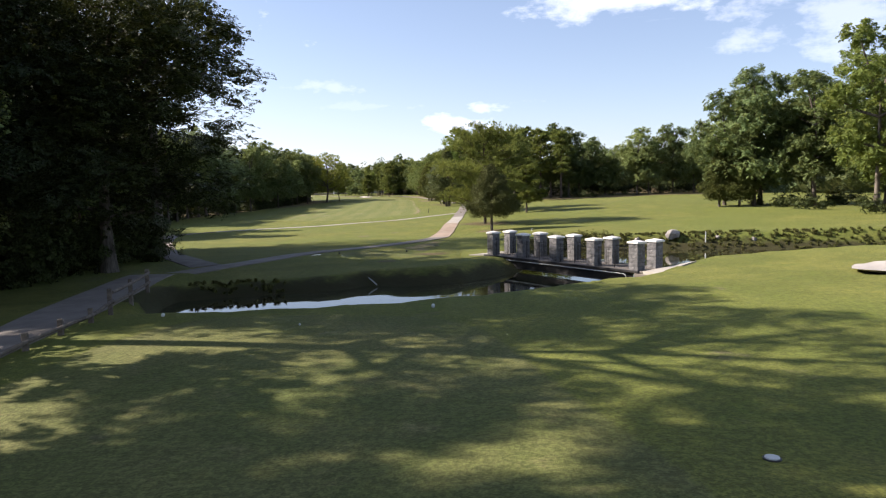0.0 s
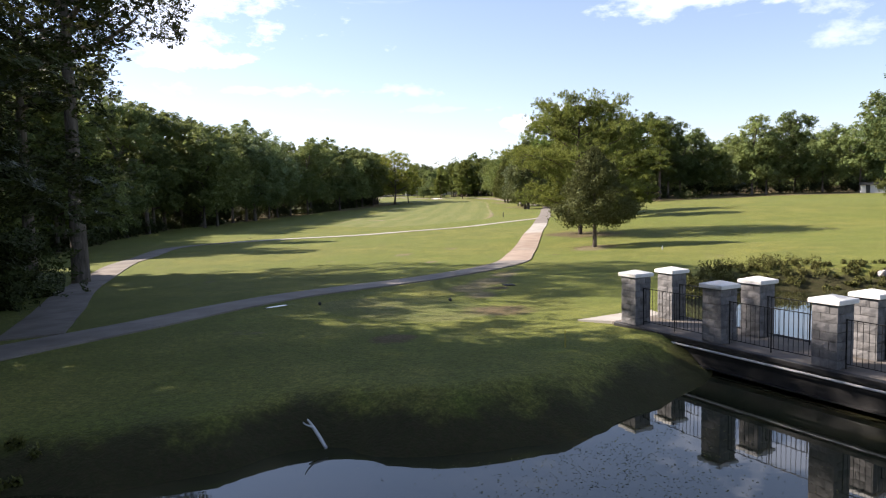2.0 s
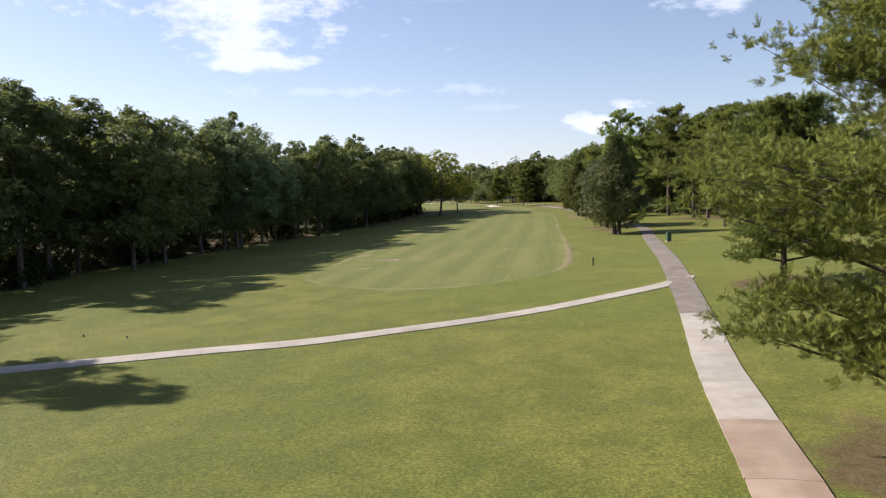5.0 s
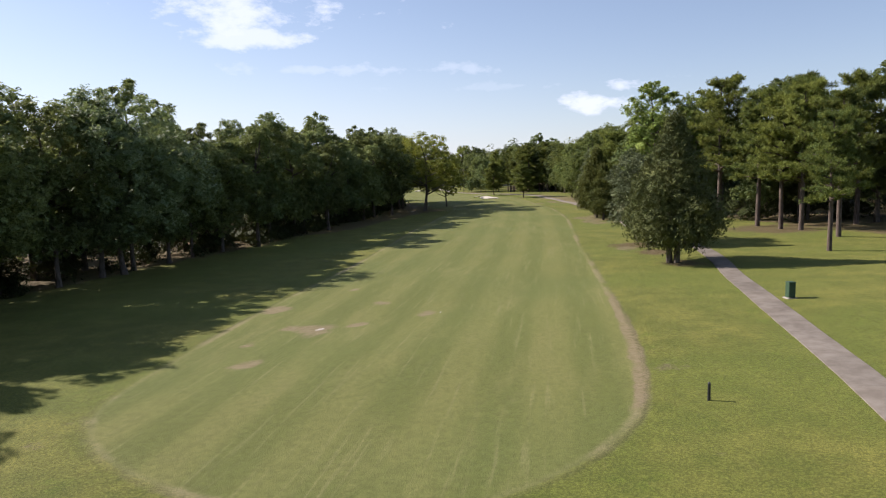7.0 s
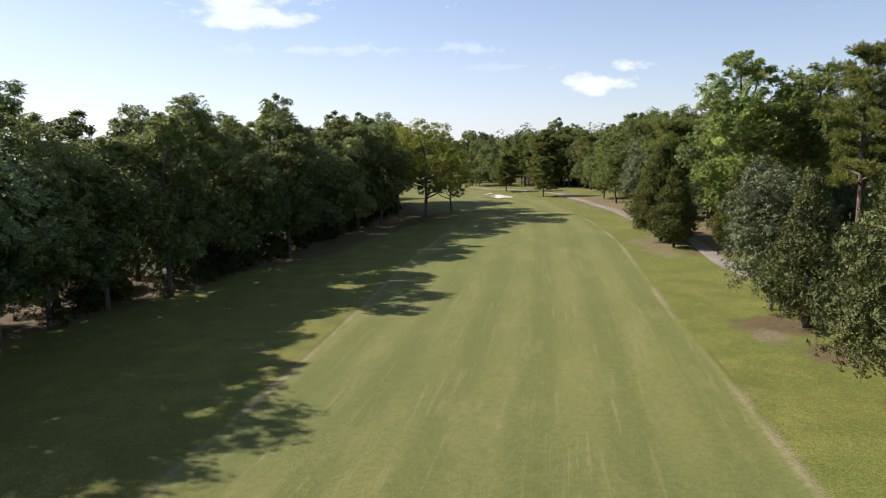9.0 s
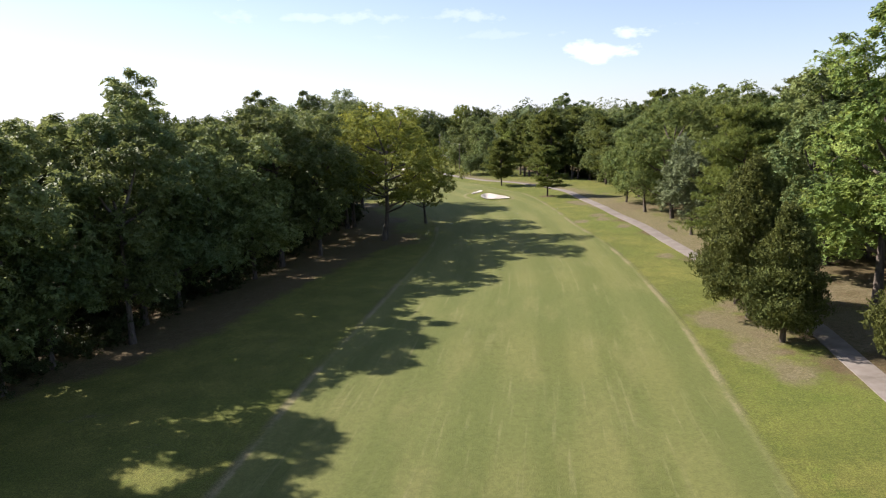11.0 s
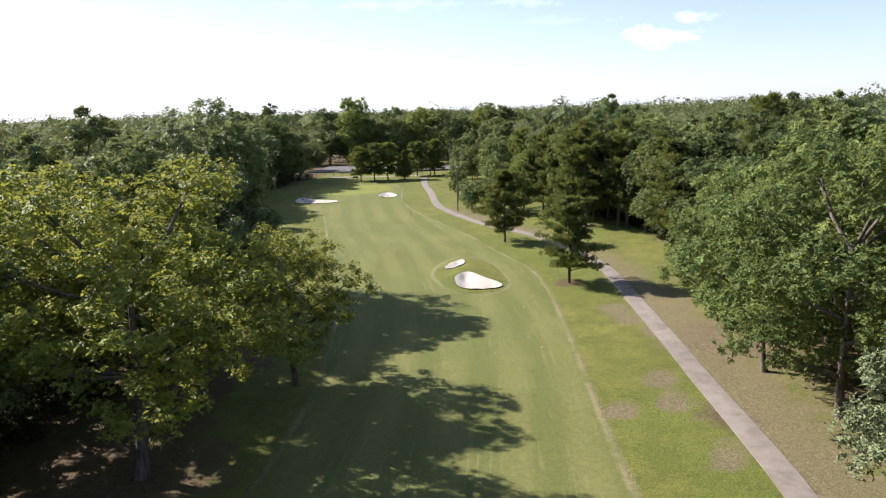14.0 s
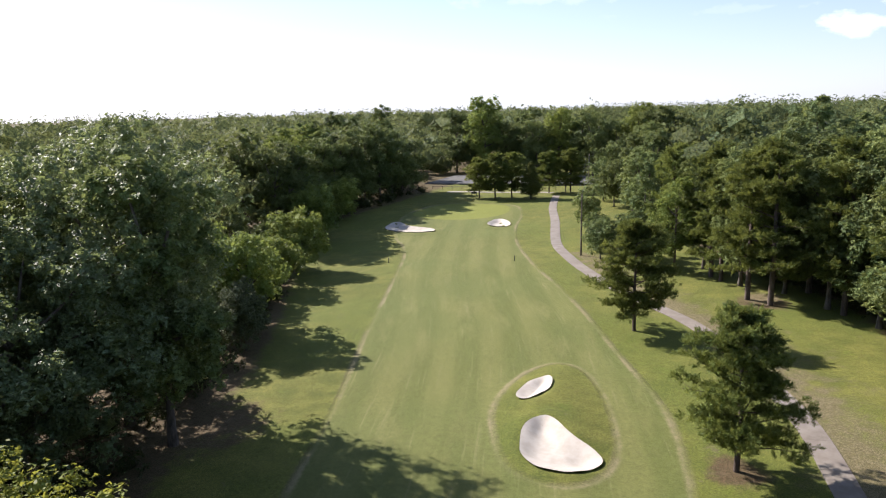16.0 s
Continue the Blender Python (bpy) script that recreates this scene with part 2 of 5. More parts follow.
def mat_leaf(name, dark, light, tip, through=0.2, tipmix=0.35, leaflets=6.5, cover=0.50, gloss=0.10, toned=False, comb=0.0):
    """Foliage: each spray is cut into leaflets with gaps between them, and every leaflet hangs at its own angle."""
    k = Nodes(name)
    vor = k.n("TexVoronoi")
    vor.inputs["Scale"].default_value = leaflets
    k.put(k.pos, vor.inputs["Vector"])
    sep = k.n("SeparateColor")
    k.put(vor.outputs["Color"], sep.inputs[0])
    c = k.mix(k.math("ADD", k.math("MULTIPLY", k.island, 0.5), k.math("MULTIPLY", sep.outputs[0], 0.5)), dark, light)
    c = k.mix(k.ramp(k.noise(0.35, 3, 0.6), 0.50, 0.72, 0, tipmix), c, tip)
    c = k.mix(k.ramp(k.noise(0.075, 2, 0.5), 0.40, 0.64, 0, 0.45), k.mix(0.20, c, dark), k.mix(0.35, c, tip))
    r = k.attr("tone") if toned else k.object_random()
    c = k.mix(k.ramp(r, 0.25, 1.0, 0.0, 0.6 if toned else 0.5), c, k.mix(0.6, c, tip))
    hsv = k.n("HueSaturation")
    k.put(c, hsv.inputs["Color"])
    k.put(k.ramp(k.math("FRACT", k.math("MULTIPLY", r, 7.3)), 0.0, 1.0, 0.62 if toned else 0.78, 1.28), hsv.inputs["Value"])
    # random leaflets darkened and blued, painting in the shade among the sprays
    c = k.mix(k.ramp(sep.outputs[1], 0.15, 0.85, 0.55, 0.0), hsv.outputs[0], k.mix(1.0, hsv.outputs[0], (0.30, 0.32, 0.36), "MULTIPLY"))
    # the leaflets' own tilt
    jit, add, unit = k.n("VectorMath"), k.n("VectorMath"), k.n("VectorMath")
    jit.operation, add.operation, unit.operation = "SUBTRACT", "MULTIPLY_ADD", "NORMALIZE"
    k.put(vor.outputs["Color"], jit.inputs[0])
    jit.inputs[1].default_value = (0.5, 0.5, 0.5)
    k.put(jit.outputs[0], add.inputs[0])
    add.inputs[1].default_value = (0.75, 0.75, 0.75) if toned else (1.35, 1.35, 1.35)
    k.put(k.n("NewGeometry").outputs["Normal"], add.inputs[2])
    k.put(add.outputs[0], unit.inputs[0])
    k.done(c, 0.55, unit.outputs[0], spec=gloss)
    tr, mx = k.n("BsdfTranslucent"), k.n("MixShader")
    k.put(k.mix(0.55, c, tip), tr.inputs["Color"])
    k.put(unit.outputs[0], tr.inputs["Normal"])
    mx.inputs[0].default_value = through
    k.t.links.new(k.bsdf.outputs[0], mx.inputs[1])
    k.t.links.new(tr.outputs[0], mx.inputs[2])
    last = mx.outputs[0]
    keep = k.math("LESS_THAN", vor.outputs["Distance"], cover)
    if comb:
        # sprays of single needles, side by side
        keep = k.math("LESS_THAN", k.math("FRACT", k.math("ADD", k.math("MULTIPLY", k.attr("across"), comb), k.math("MULTIPLY", k.island, 9.0))), 0.5)
    if cover < 1:
        gap, cut = k.n("BsdfTransparent"), k.n("MixShader")
        k.put(keep, cut.inputs[0])
        k.t.links.new(gap.outputs[0], cut.inputs[1])
        k.t.links.new(last, cut.inputs[2])
        last = cut.outputs[0]
    k.t.links.new(last, k.out.inputs[0])
    return k.mat


def mat_bark(name, a, b):
    k = Nodes(name)
    v = k.noise(5.0, 5, 0.7, stretch=(1, 1, 0.22))
    return k.done(k.mix(k.ramp(v, 0.3, 0.7), a, b), 0.9, k.bump(v, 0.8, 0.05), spec=0.2)


def mat_plain(name, a, b, rough=0.7, scale=3.0, bump=0.3, dist=0.02, metal=0.0, stain=None, per_piece=0.0):
    k = Nodes(name)
    v, w = k.noise(scale, 5, 0.6), k.noise(scale * 9, 3, 0.6)
    c = k.mix(k.ramp(v, 0.3, 0.7), a, b)
    if stain:
        c = k.mix(k.ramp(k.noise(scale * 0.4, 5, 0.7), 0.5, 0.72, 0, 0.7), c, stain)
    if per_piece:
        hsv = k.n("HueSaturation")
        k.put(c, hsv.inputs["Color"])
        k.put(k.ramp(k.object_random(), 0, 1, 1 - per_piece, 1 + per_piece), hsv.inputs["Value"])
        c = hsv.outputs[0]
    h = k.math("ADD", v, k.math("MULTIPLY", w, 0.5))
    return k.done(c, rough, k.bump(h, bump, dist), metal, 0.4)


def mat_water():
    k = Nodes("pond_water")
    n = k.bump(k.noise(0.9, 3, 0.5, stretch=(1, 2, 1)), 0.035, 0.05)
    k.bsdf.inputs["IOR"].default_value = 1.75
    murk = k.mix(k.ramp(k.noise(0.35, 4, 0.6), 0.4, 0.7), (0.018, 0.020, 0.010), (0.050, 0.042, 0.022))
    return k.done(murk, 0.025, n, spec=0.5)


GRASS = mat_ground()
WATER = mat_water()
# shade is put into this first leaf colour, for crowns seen against the sun
LEAF_SHADED = mat_leaf("shaded_oak_leaf", (0.016, 0.027, 0.010), (0.037, 0.052, 0.019), (0.091, 0.100, 0.024), 0.16, 0.20, 9.0, 0.56)
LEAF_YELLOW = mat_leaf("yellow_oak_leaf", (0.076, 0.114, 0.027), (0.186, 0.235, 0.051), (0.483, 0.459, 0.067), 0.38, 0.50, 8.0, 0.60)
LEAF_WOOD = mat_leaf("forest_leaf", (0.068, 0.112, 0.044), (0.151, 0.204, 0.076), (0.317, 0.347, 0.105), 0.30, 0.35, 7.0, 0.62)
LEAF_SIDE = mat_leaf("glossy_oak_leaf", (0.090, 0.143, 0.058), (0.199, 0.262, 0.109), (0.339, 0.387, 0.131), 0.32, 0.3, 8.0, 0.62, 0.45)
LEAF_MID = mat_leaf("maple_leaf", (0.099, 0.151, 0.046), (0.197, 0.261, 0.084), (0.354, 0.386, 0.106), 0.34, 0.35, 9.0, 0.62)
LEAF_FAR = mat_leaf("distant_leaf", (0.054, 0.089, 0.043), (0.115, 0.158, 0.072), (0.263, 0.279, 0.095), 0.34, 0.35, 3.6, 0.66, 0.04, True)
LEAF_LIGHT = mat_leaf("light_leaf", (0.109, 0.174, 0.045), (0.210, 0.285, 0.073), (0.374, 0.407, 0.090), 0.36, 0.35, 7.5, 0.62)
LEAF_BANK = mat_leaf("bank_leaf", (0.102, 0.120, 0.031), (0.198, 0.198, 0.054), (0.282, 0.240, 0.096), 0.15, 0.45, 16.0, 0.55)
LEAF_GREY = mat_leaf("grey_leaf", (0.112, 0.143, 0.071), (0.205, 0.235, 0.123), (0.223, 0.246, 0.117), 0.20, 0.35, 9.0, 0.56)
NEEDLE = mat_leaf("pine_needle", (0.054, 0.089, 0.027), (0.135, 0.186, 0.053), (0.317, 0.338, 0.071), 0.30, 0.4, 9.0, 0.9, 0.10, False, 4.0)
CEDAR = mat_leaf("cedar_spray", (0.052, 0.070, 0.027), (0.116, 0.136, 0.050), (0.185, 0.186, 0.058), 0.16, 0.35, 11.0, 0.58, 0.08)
# lighter, yellower copy of the cedar spray, with sunlight put into its colour
CEDAR_LIT = mat_leaf("lit_cedar_spray", (0.062, 0.082, 0.024), (0.125, 0.148, 0.040), (0.200, 0.205, 0.050), 0.24, 0.4, 11.0, 0.58, 0.08)
BARK = mat_bark("grey_bark", (0.055, 0.045, 0.036), (0.16, 0.135, 0.11))
PINE_BARK = mat_bark("pine_bark", (0.050, 0.038, 0.032), (0.135, 0.105, 0.088))
CONCRETE = mat_plain("weathered_concrete", (0.119, 0.099, 0.081), (0.180, 0.158, 0.134), 0.85, 0.9, 0.25, 0.01, stain=(0.088, 0.070, 0.055), per_piece=0.10)
CONCRETE_NEW = mat_plain("pale_concrete", (0.262, 0.240, 0.208), (0.327, 0.305, 0.268), 0.8, 0.9, 0.2, 0.01, stain=(0.240, 0.186, 0.136), per_piece=0.06)
CONCRETE_PINK = mat_plain("pink_concrete", (0.218, 0.158, 0.117), (0.283, 0.224, 0.174), 0.85, 0.8, 0.2, 0.01, stain=(0.256, 0.218, 0.180), per_piece=0.07)
CONCRETE_PALER = mat_plain("paler_concrete", (0.159, 0.135, 0.114), (0.210, 0.186, 0.161), 0.85, 0.9, 0.2, 0.01, stain=(0.118, 0.098, 0.077), per_piece=0.05)
BLOCK = mat_plain("split_face_block", (0.092, 0.090, 0.091), (0.168, 0.161, 0.158), 0.9, 6.0, 0.9, 0.02, per_piece=0.16)
CAP = mat_plain("white_cap", (0.542, 0.527, 0.496), (0.635, 0.620, 0.589), 0.7, 4.0, 0.2, 0.01)
IRON = mat_plain("black_iron", (0.007, 0.007, 0.008), (0.019, 0.019, 0.020), 0.45, 8, 0.1, 0.003, metal=0.6)
STEEL = mat_plain("dark_girder", (0.014, 0.014, 0.015), (0.031, 0.029, 0.028), 0.55, 2, 0.2, 0.01, metal=0.2)
PIPE = mat_plain("white_pipe", (0.434, 0.434, 0.422), (0.496, 0.496, 0.484), 0.45, 5, 0.05, 0.003)
SAND = mat_plain("white_sand", (0.360, 0.324, 0.279), (0.432, 0.396, 0.351), 0.95, 1.2, 0.5, 0.03)
WOOD = mat_plain("old_wood", (0.081, 0.062, 0.046), (0.167, 0.136, 0.105), 0.85, 5, 0.5, 0.01)
ROCK = mat_plain("bank_rock", (0.158, 0.144, 0.130), (0.357, 0.328, 0.298), 0.9, 2.0, 0.9, 0.05)
PAINT_WHITE = mat_plain("white_paint", (0.459, 0.459, 0.446), (0.508, 0.508, 0.496), 0.5, 5, 0.05, 0.003)
PAINT_DARK = mat_plain("dark_paint", (0.012, 0.014, 0.015), (0.031, 0.032, 0.034), 0.5, 5, 0.1, 0.003)
PAINT_GREEN = mat_plain("green_box", (0.022, 0.053, 0.028), (0.034, 0.071, 0.040), 0.5, 4, 0.1, 0.003)
ASPHALT = mat_plain("asphalt", (0.062, 0.062, 0.065), (0.118, 0.115, 0.112), 0.9, 0.7, 0.3, 0.01)
YELLOW = mat_plain("yellow_paint", (0.341, 0.260, 0.019), (0.403, 0.310, 0.031), 0.5, 5, 0.05, 0.003)


# ---- ground ----
LEVEL = -0.22                                   # the water's surface
PROFILE = ((-60, 1.0), (0, 1.0), (25, .95), (40, .6), (65, .25), (100, 0), (130, .1), (180, .3), (220, .9), (270, 1.5), (325, 2.2), (357, 2.5), (380, 2.8), (410, 3.8), (441, 4.3), (600, 6), (3200, 10))
_py = np.arange(-100, 3300, 2.0)
_pz = np.interp(_py, *zip(*PROFILE))
_pz = np.convolve(np.pad(_pz, 6, "edge"), np.ones(13) / 13, "valid")

POND = [(-12.9, 28.8), (-10, 27.1), (-4, 27.7), (-0.5, 28.9), (1.6, 30.1), (2.9, 30.6), (4.4, 31.9), (5.7, 32.6), (7.0, 33.0), (8.4, 35.0), (10.8, 38.4), (13, 40.8), (17, 42.0), (24, 44.0), (32, 45.0), (44, 42), (58, 38),
        (62, 43), (48, 48.5), (33, 51.5), (27, 53.6), (19, 55.6), (12, 57.6), (9, 56.5), (7.3, 52), (6.6, 46.5), (5.2, 42.4), (3.0, 39.2), (0.9, 36.9), (-2.3, 36.2), (-3.9, 36.8), (-4.8, 35.2), (-8, 34.2), (-11, 33.3), (-12.9, 32.0)]
FAIRWAY = [(-31, 137), (-28, 131.5), (-23, 128.3), (-17, 126.6), (-11, 127.0), (-6.9, 131.5), (-4.5, 138), (-4.6, 155), (-6.2, 182), (-7.8, 206), (-8.9, 236), (-11.3, 260), (-13.6, 274), (-17.6, 290), (-22, 310), (-26, 327), (-29.5, 338), (-35, 347),
           (-48.5, 369.5), (-57, 380.5), (-66, 395), (-72, 408), (-77, 425), (-85, 440), (-104, 438), (-103, 417), (-92, 396), (-83, 387), (-75, 371), (-63, 346), (-52, 325), (-43, 303), (-38.5, 285), (-37, 268), (-36.6, 246), (-35.6, 218), (-34, 198), (-33.2, 176), (-32.6, 156)]
TEES = [[(-9.6, 3), (3.6, 3), (3.4, 8.5), (2.3, 13), (1.5, 18.4), (0.2, 21.4), (-4, 22.6), (-9.6, 22.4)],
        [(-7.6, 50.5), (-5.5, 51.5), (-2.6, 50.8), (-1.1, 49.2), (-0.9, 47.3), (-1.8, 46.0), (-4.2, 46.0), (-6.8, 47.8)]]
GREEN = [(-100, 415), (-103, 425), (-102, 435), (-93, 438.5), (-86, 437), (-81.5, 429), (-81, 420), (-88, 415)]
BUNKERS = [[(-37.9, 328.9), (-38.6, 331.0), (-37.7, 332.8), (-36.4, 332.2), (-35.2, 330.9), (-32.4, 329.4), (-31.9, 328.2), (-33.1, 326.5), (-35.3, 326.1), (-37.2, 327.2)],
           [(-41.5, 337.0), (-41.4, 339.2), (-40.2, 340.7), (-39.3, 339.4), (-38.9, 337.1), (-40.0, 335.0), (-41.1, 335.6)],
           [(-97.7, 402.0), (-99.2, 408), (-96.5, 407.5), (-94.0, 404.6), (-86.7, 403.6), (-85.6, 400.4), (-90.3, 398.8), (-95, 399.6)],
           [(-79.4, 411.0), (-79.3, 417), (-75.2, 413.8), (-73.0, 408.2), (-76.8, 408.1)],
           [(16.2, 26.2), (16.8, 28.4), (19.5, 29.6), (22.5, 28.8), (22.8, 26.6), (19.5, 25.6)]]
MOUND = [(-42.6, 334), (-43.2, 341), (-41.5, 345.6), (-38.5, 345), (-35, 339.5), (-31.6, 331.5), (-31.2, 327), (-33.5, 324.6), (-37.5, 325.5), (-40, 329)]


def signed(poly, x, y):
    """Distance to a polygon's edge, positive inside."""
    x, y = np.asarray(x, float), np.asarray(y, float)
    best, inside = np.full(x.shape, 1e9), np.zeros(x.shape, bool)
    for (ax, ay), (bx, by) in zip(poly, poly[1:] + poly[:1]):
        dx, dy = bx - ax, by - ay
        s = np.clip(((x - ax) * dx + (y - ay) * dy) / (dx * dx + dy * dy), 0, 1)
        best = np.minimum(best, np.hypot(x - ax - s * dx, y - ay - s * dy))
        if ay != by:
            inside ^= ((ay > y) != (by > y)) & (x < dx * (y - ay) / dy + ax)
    return np.where(inside, best, -best)


def rounded(poly, times=2):
    for _ in range(times):
        poly = [q for (ax, ay), (bx, by) in zip(poly, poly[1:] + poly[:1]) for q in ((0.75 * ax + 0.25 * bx, 0.75 * ay + 0.25 * by), (0.25 * ax + 0.75 * bx, 0.25 * ay + 0.75 * by))]
    return poly


POND, FAIRWAY, GREEN, MOUND = rounded(POND, 1), rounded(FAIRWAY, 2), rounded(GREEN), rounded(MOUND)
TEES, BUNKERS = [rounded(p) for p in TEES], [rounded(p) for p in BUNKERS]


def step(v, lo, hi):
    s = np.clip((v - lo) / (hi - lo), 0, 1)
    return s * s * (3 - 2 * s)


def height(x, y):
    """The ground's height at (x, y), for numbers or arrays."""
    x, y = np.asarray(x, float), np.asarray(y, float)
    z = np.interp(y, _py, _pz) + 0.025 * np.clip(x, -90, 70)
    z = z + 1.5 * np.exp(-((x - 32) / 26) ** 2 - ((y - 135) / 34) ** 2)
    z = z + 0.07 * np.sin(x * 0.31 + 1.1) * np.sin(y * 0.23) + 0.05 * np.sin(x * 0.13 - y * 0.19)
    z = z + 7.0 * step(np.hypot(x + 40, y - 230), 330, 900)          # the country rises gently round about
    far = (y > 35.0 + 0.45 * x) & (x < 5) | (y > 47) & (x >= 5)
    d = -signed(POND, x, y)
    slope = np.where(far, 0.62, 0.36)
    bank = LEVEL - 0.12 + np.clip(d, -1.2, 60) * slope + 0.06 * np.sin(x * 1.9 + np.sin(y * 1.3) * 2) + 0.05 * np.sin(x * 4.3 + 1.7 * np.sin(y * 3.1)) * np.sin(y * 3.7)
    k = 0.18
    h = np.clip(0.5 + 0.5 * (bank - z) / k, 0, 1)
    z = bank + (z - bank) * h - k * h * (1 - h)
    z = z + 0.62 * step(signed(MOUND, x, y), -0.6, 4.0)
    for i, p in enumerate(BUNKERS):
        s = signed(p, x, y)
        lip, deep = ((0.05, 0.80), (0.08, 0.62), (0.25, 0.60), (0.25, 0.60), (0.10, 0.28))[i]
        z = z + lip * step(s, -2.2, -0.5) - deep * step(s, -0.35, 1.5)
    # the causeway that carries the cart path over the creek
    f = np.clip((y - 25) / 12.5, 0, 1)
    off = np.abs(x - (-13.9 - 1.7 * f)) + 4 * np.maximum(np.abs(y - 31) - 7, 0)
    k = 1 - step(off, 1.7, 2.5)
    z = z + k * np.maximum(0.55 - z, 0)
    return z


def hz(x, y):
    return float(height(x, y))


def link_mesh(name, verts, faces, mat, parent=None, label="", smooth=False):
    me = bpy.data.meshes.new(name)
    me.from_pydata(verts, [], faces)
    me.materials.append(mat)
    if smooth:
        me.polygons.foreach_set("use_smooth", [True] * len(me.polygons))
    me.update()
    ob = new(name, me)
    if parent:
        ob.parent = parent
    return tagged(ob, label) if label else ob


def quad_mesh(name, verts, quads, mat, smooth=False):
    """A mesh from numpy arrays of vertices (n, 3) and quads (m, 4)."""
    me = bpy.data.meshes.new(name)
    me.vertices.add(len(verts))
    me.vertices.foreach_set("co", np.asarray(verts, np.float32).ravel())
    me.loops.add(quads.size)
    me.loops.foreach_set("vertex_index", quads.ravel().astype(np.int32))
    me.polygons.add(len(quads))
    me.polygons.foreach_set("loop_start", np.arange(0, quads.size, 4, dtype=np.int32))
    me.polygons.foreach_set("use_smooth", np.full(len(quads), smooth))
    me.materials.append(mat)
    me.update(calc_edges=True)
    return me


def lines(spans):
    out = []
    for a, b, d in spans:
        out += list(np.arange(a, b - 1e-6, d))
    return np.array(out + [spans[-1][1]])


LITTER_SPOTS = [(5.9, 90, 5.2), (5.7, 76, 2.4), (9.6, 121, 4.0), (-0.5, 197, 4.2), (1.2, 238, 5), (1.5, 231, 5), (1, 190, 3), (-24.3, 331, 2.6), (-3, 266, 3.5), (-7, 284, 3.2), (-10, 296, 3), (-0.6, 48.0, 1.5), (-3.3, 43.4, 0.9), (-0.5, 57.4, 0.45), (-0.7, 55.6, 0.5), (-0.8, 53.6, 0.6), (-1.2, 51.6, 0.5),
                (-47, 281, 9), (-56, 250, 8), (-50, 268, 7), (-52, 300, 7), (-62, 322, 7), (20, 212, 9), (3, 272, 8), (-8, 312, 7), (-25.5, 152.3, 0.7), (6, 250, 9), (-26, 371, 4), (3, 181, 3),
                (-11.3, 81.8, 0.45), (-8.2, 84.2, 0.4), (-12.7, 93.2, 0.4), (-14.7, 98.7, 0.5), (-11.7, 70.2, 0.55), (-3.9, 238, 1.3), (-4.3, 242, 1.3), (-3.4, 234, 1.2), (-4.7, 246, 1.2), (2.6, 70.5, 0.7), (2.2, 66.5, 0.5)]
BARE_SPOTS = [(-1.1, 56.0, 1.0), (-2.0, 53.8, 0.9), (-0.7, 58.4, 0.7), (0.1, 60.4, 0.5), (-1.4, 52.0, 0.7), (-6.4, 241.5, 2.2), (-5.0, 234.5, 2.0), (-3.8, 230, 1.6), (-1.9, 194, 1.4), (-4.2, 238.5, 2.4), (-18.5, 321, 1.8), (-17.2, 317.6, 1.6), (-15.7, 318.2, 1.4), (-14.7, 314, 1.5), (-12.9, 310.5, 1.3), (-14.5, 302, 1.4), (-13.8, 298, 1.6), (-17.3, 296, 1.2), (-11, 290, 1.2), (-7.5, 268, 1.2),
              (-25.4, 151.9, 1.3), (-27.4, 152.5, 0.8), (-28, 168.2, 0.6), (-23.5, 161.6, 0.7), (-18.9, 157.5, 0.9), (-23, 153.6, 0.6), (-28.6, 147.9, 0.6), (-31.5, 158.8, 1.2), (-26, 373, 2), (1.5, 239, 2), (-8.3, 74.1, 0.75), (-5.5, 68.6, 0.45), (-5.2, 78.7, 0.6), (-9.9, 87.1, 0.4), (-12.8, 71.2, 0.5), (-12.2, 86, 0.5), (-26.4, 143, 0.8), (-4.2, 246, 1.5), (5.2, 74.6, 1.3)]
EDGE_LEFT = ((-40, -32), (0, -27), (30, -24), (50, -27), (62, -36), (84, -45), (105, -52), (130, -60), (153, -64), (188, -60), (205, -56), (225, -54), (247, -54), (275, -50), (290, -52), (314, -59), (330, -65), (350, -78), (380, -101), (407, -113), (450, -116), (520, -125))


def edge_left(y):
    return np.interp(y, *zip(*EDGE_LEFT))


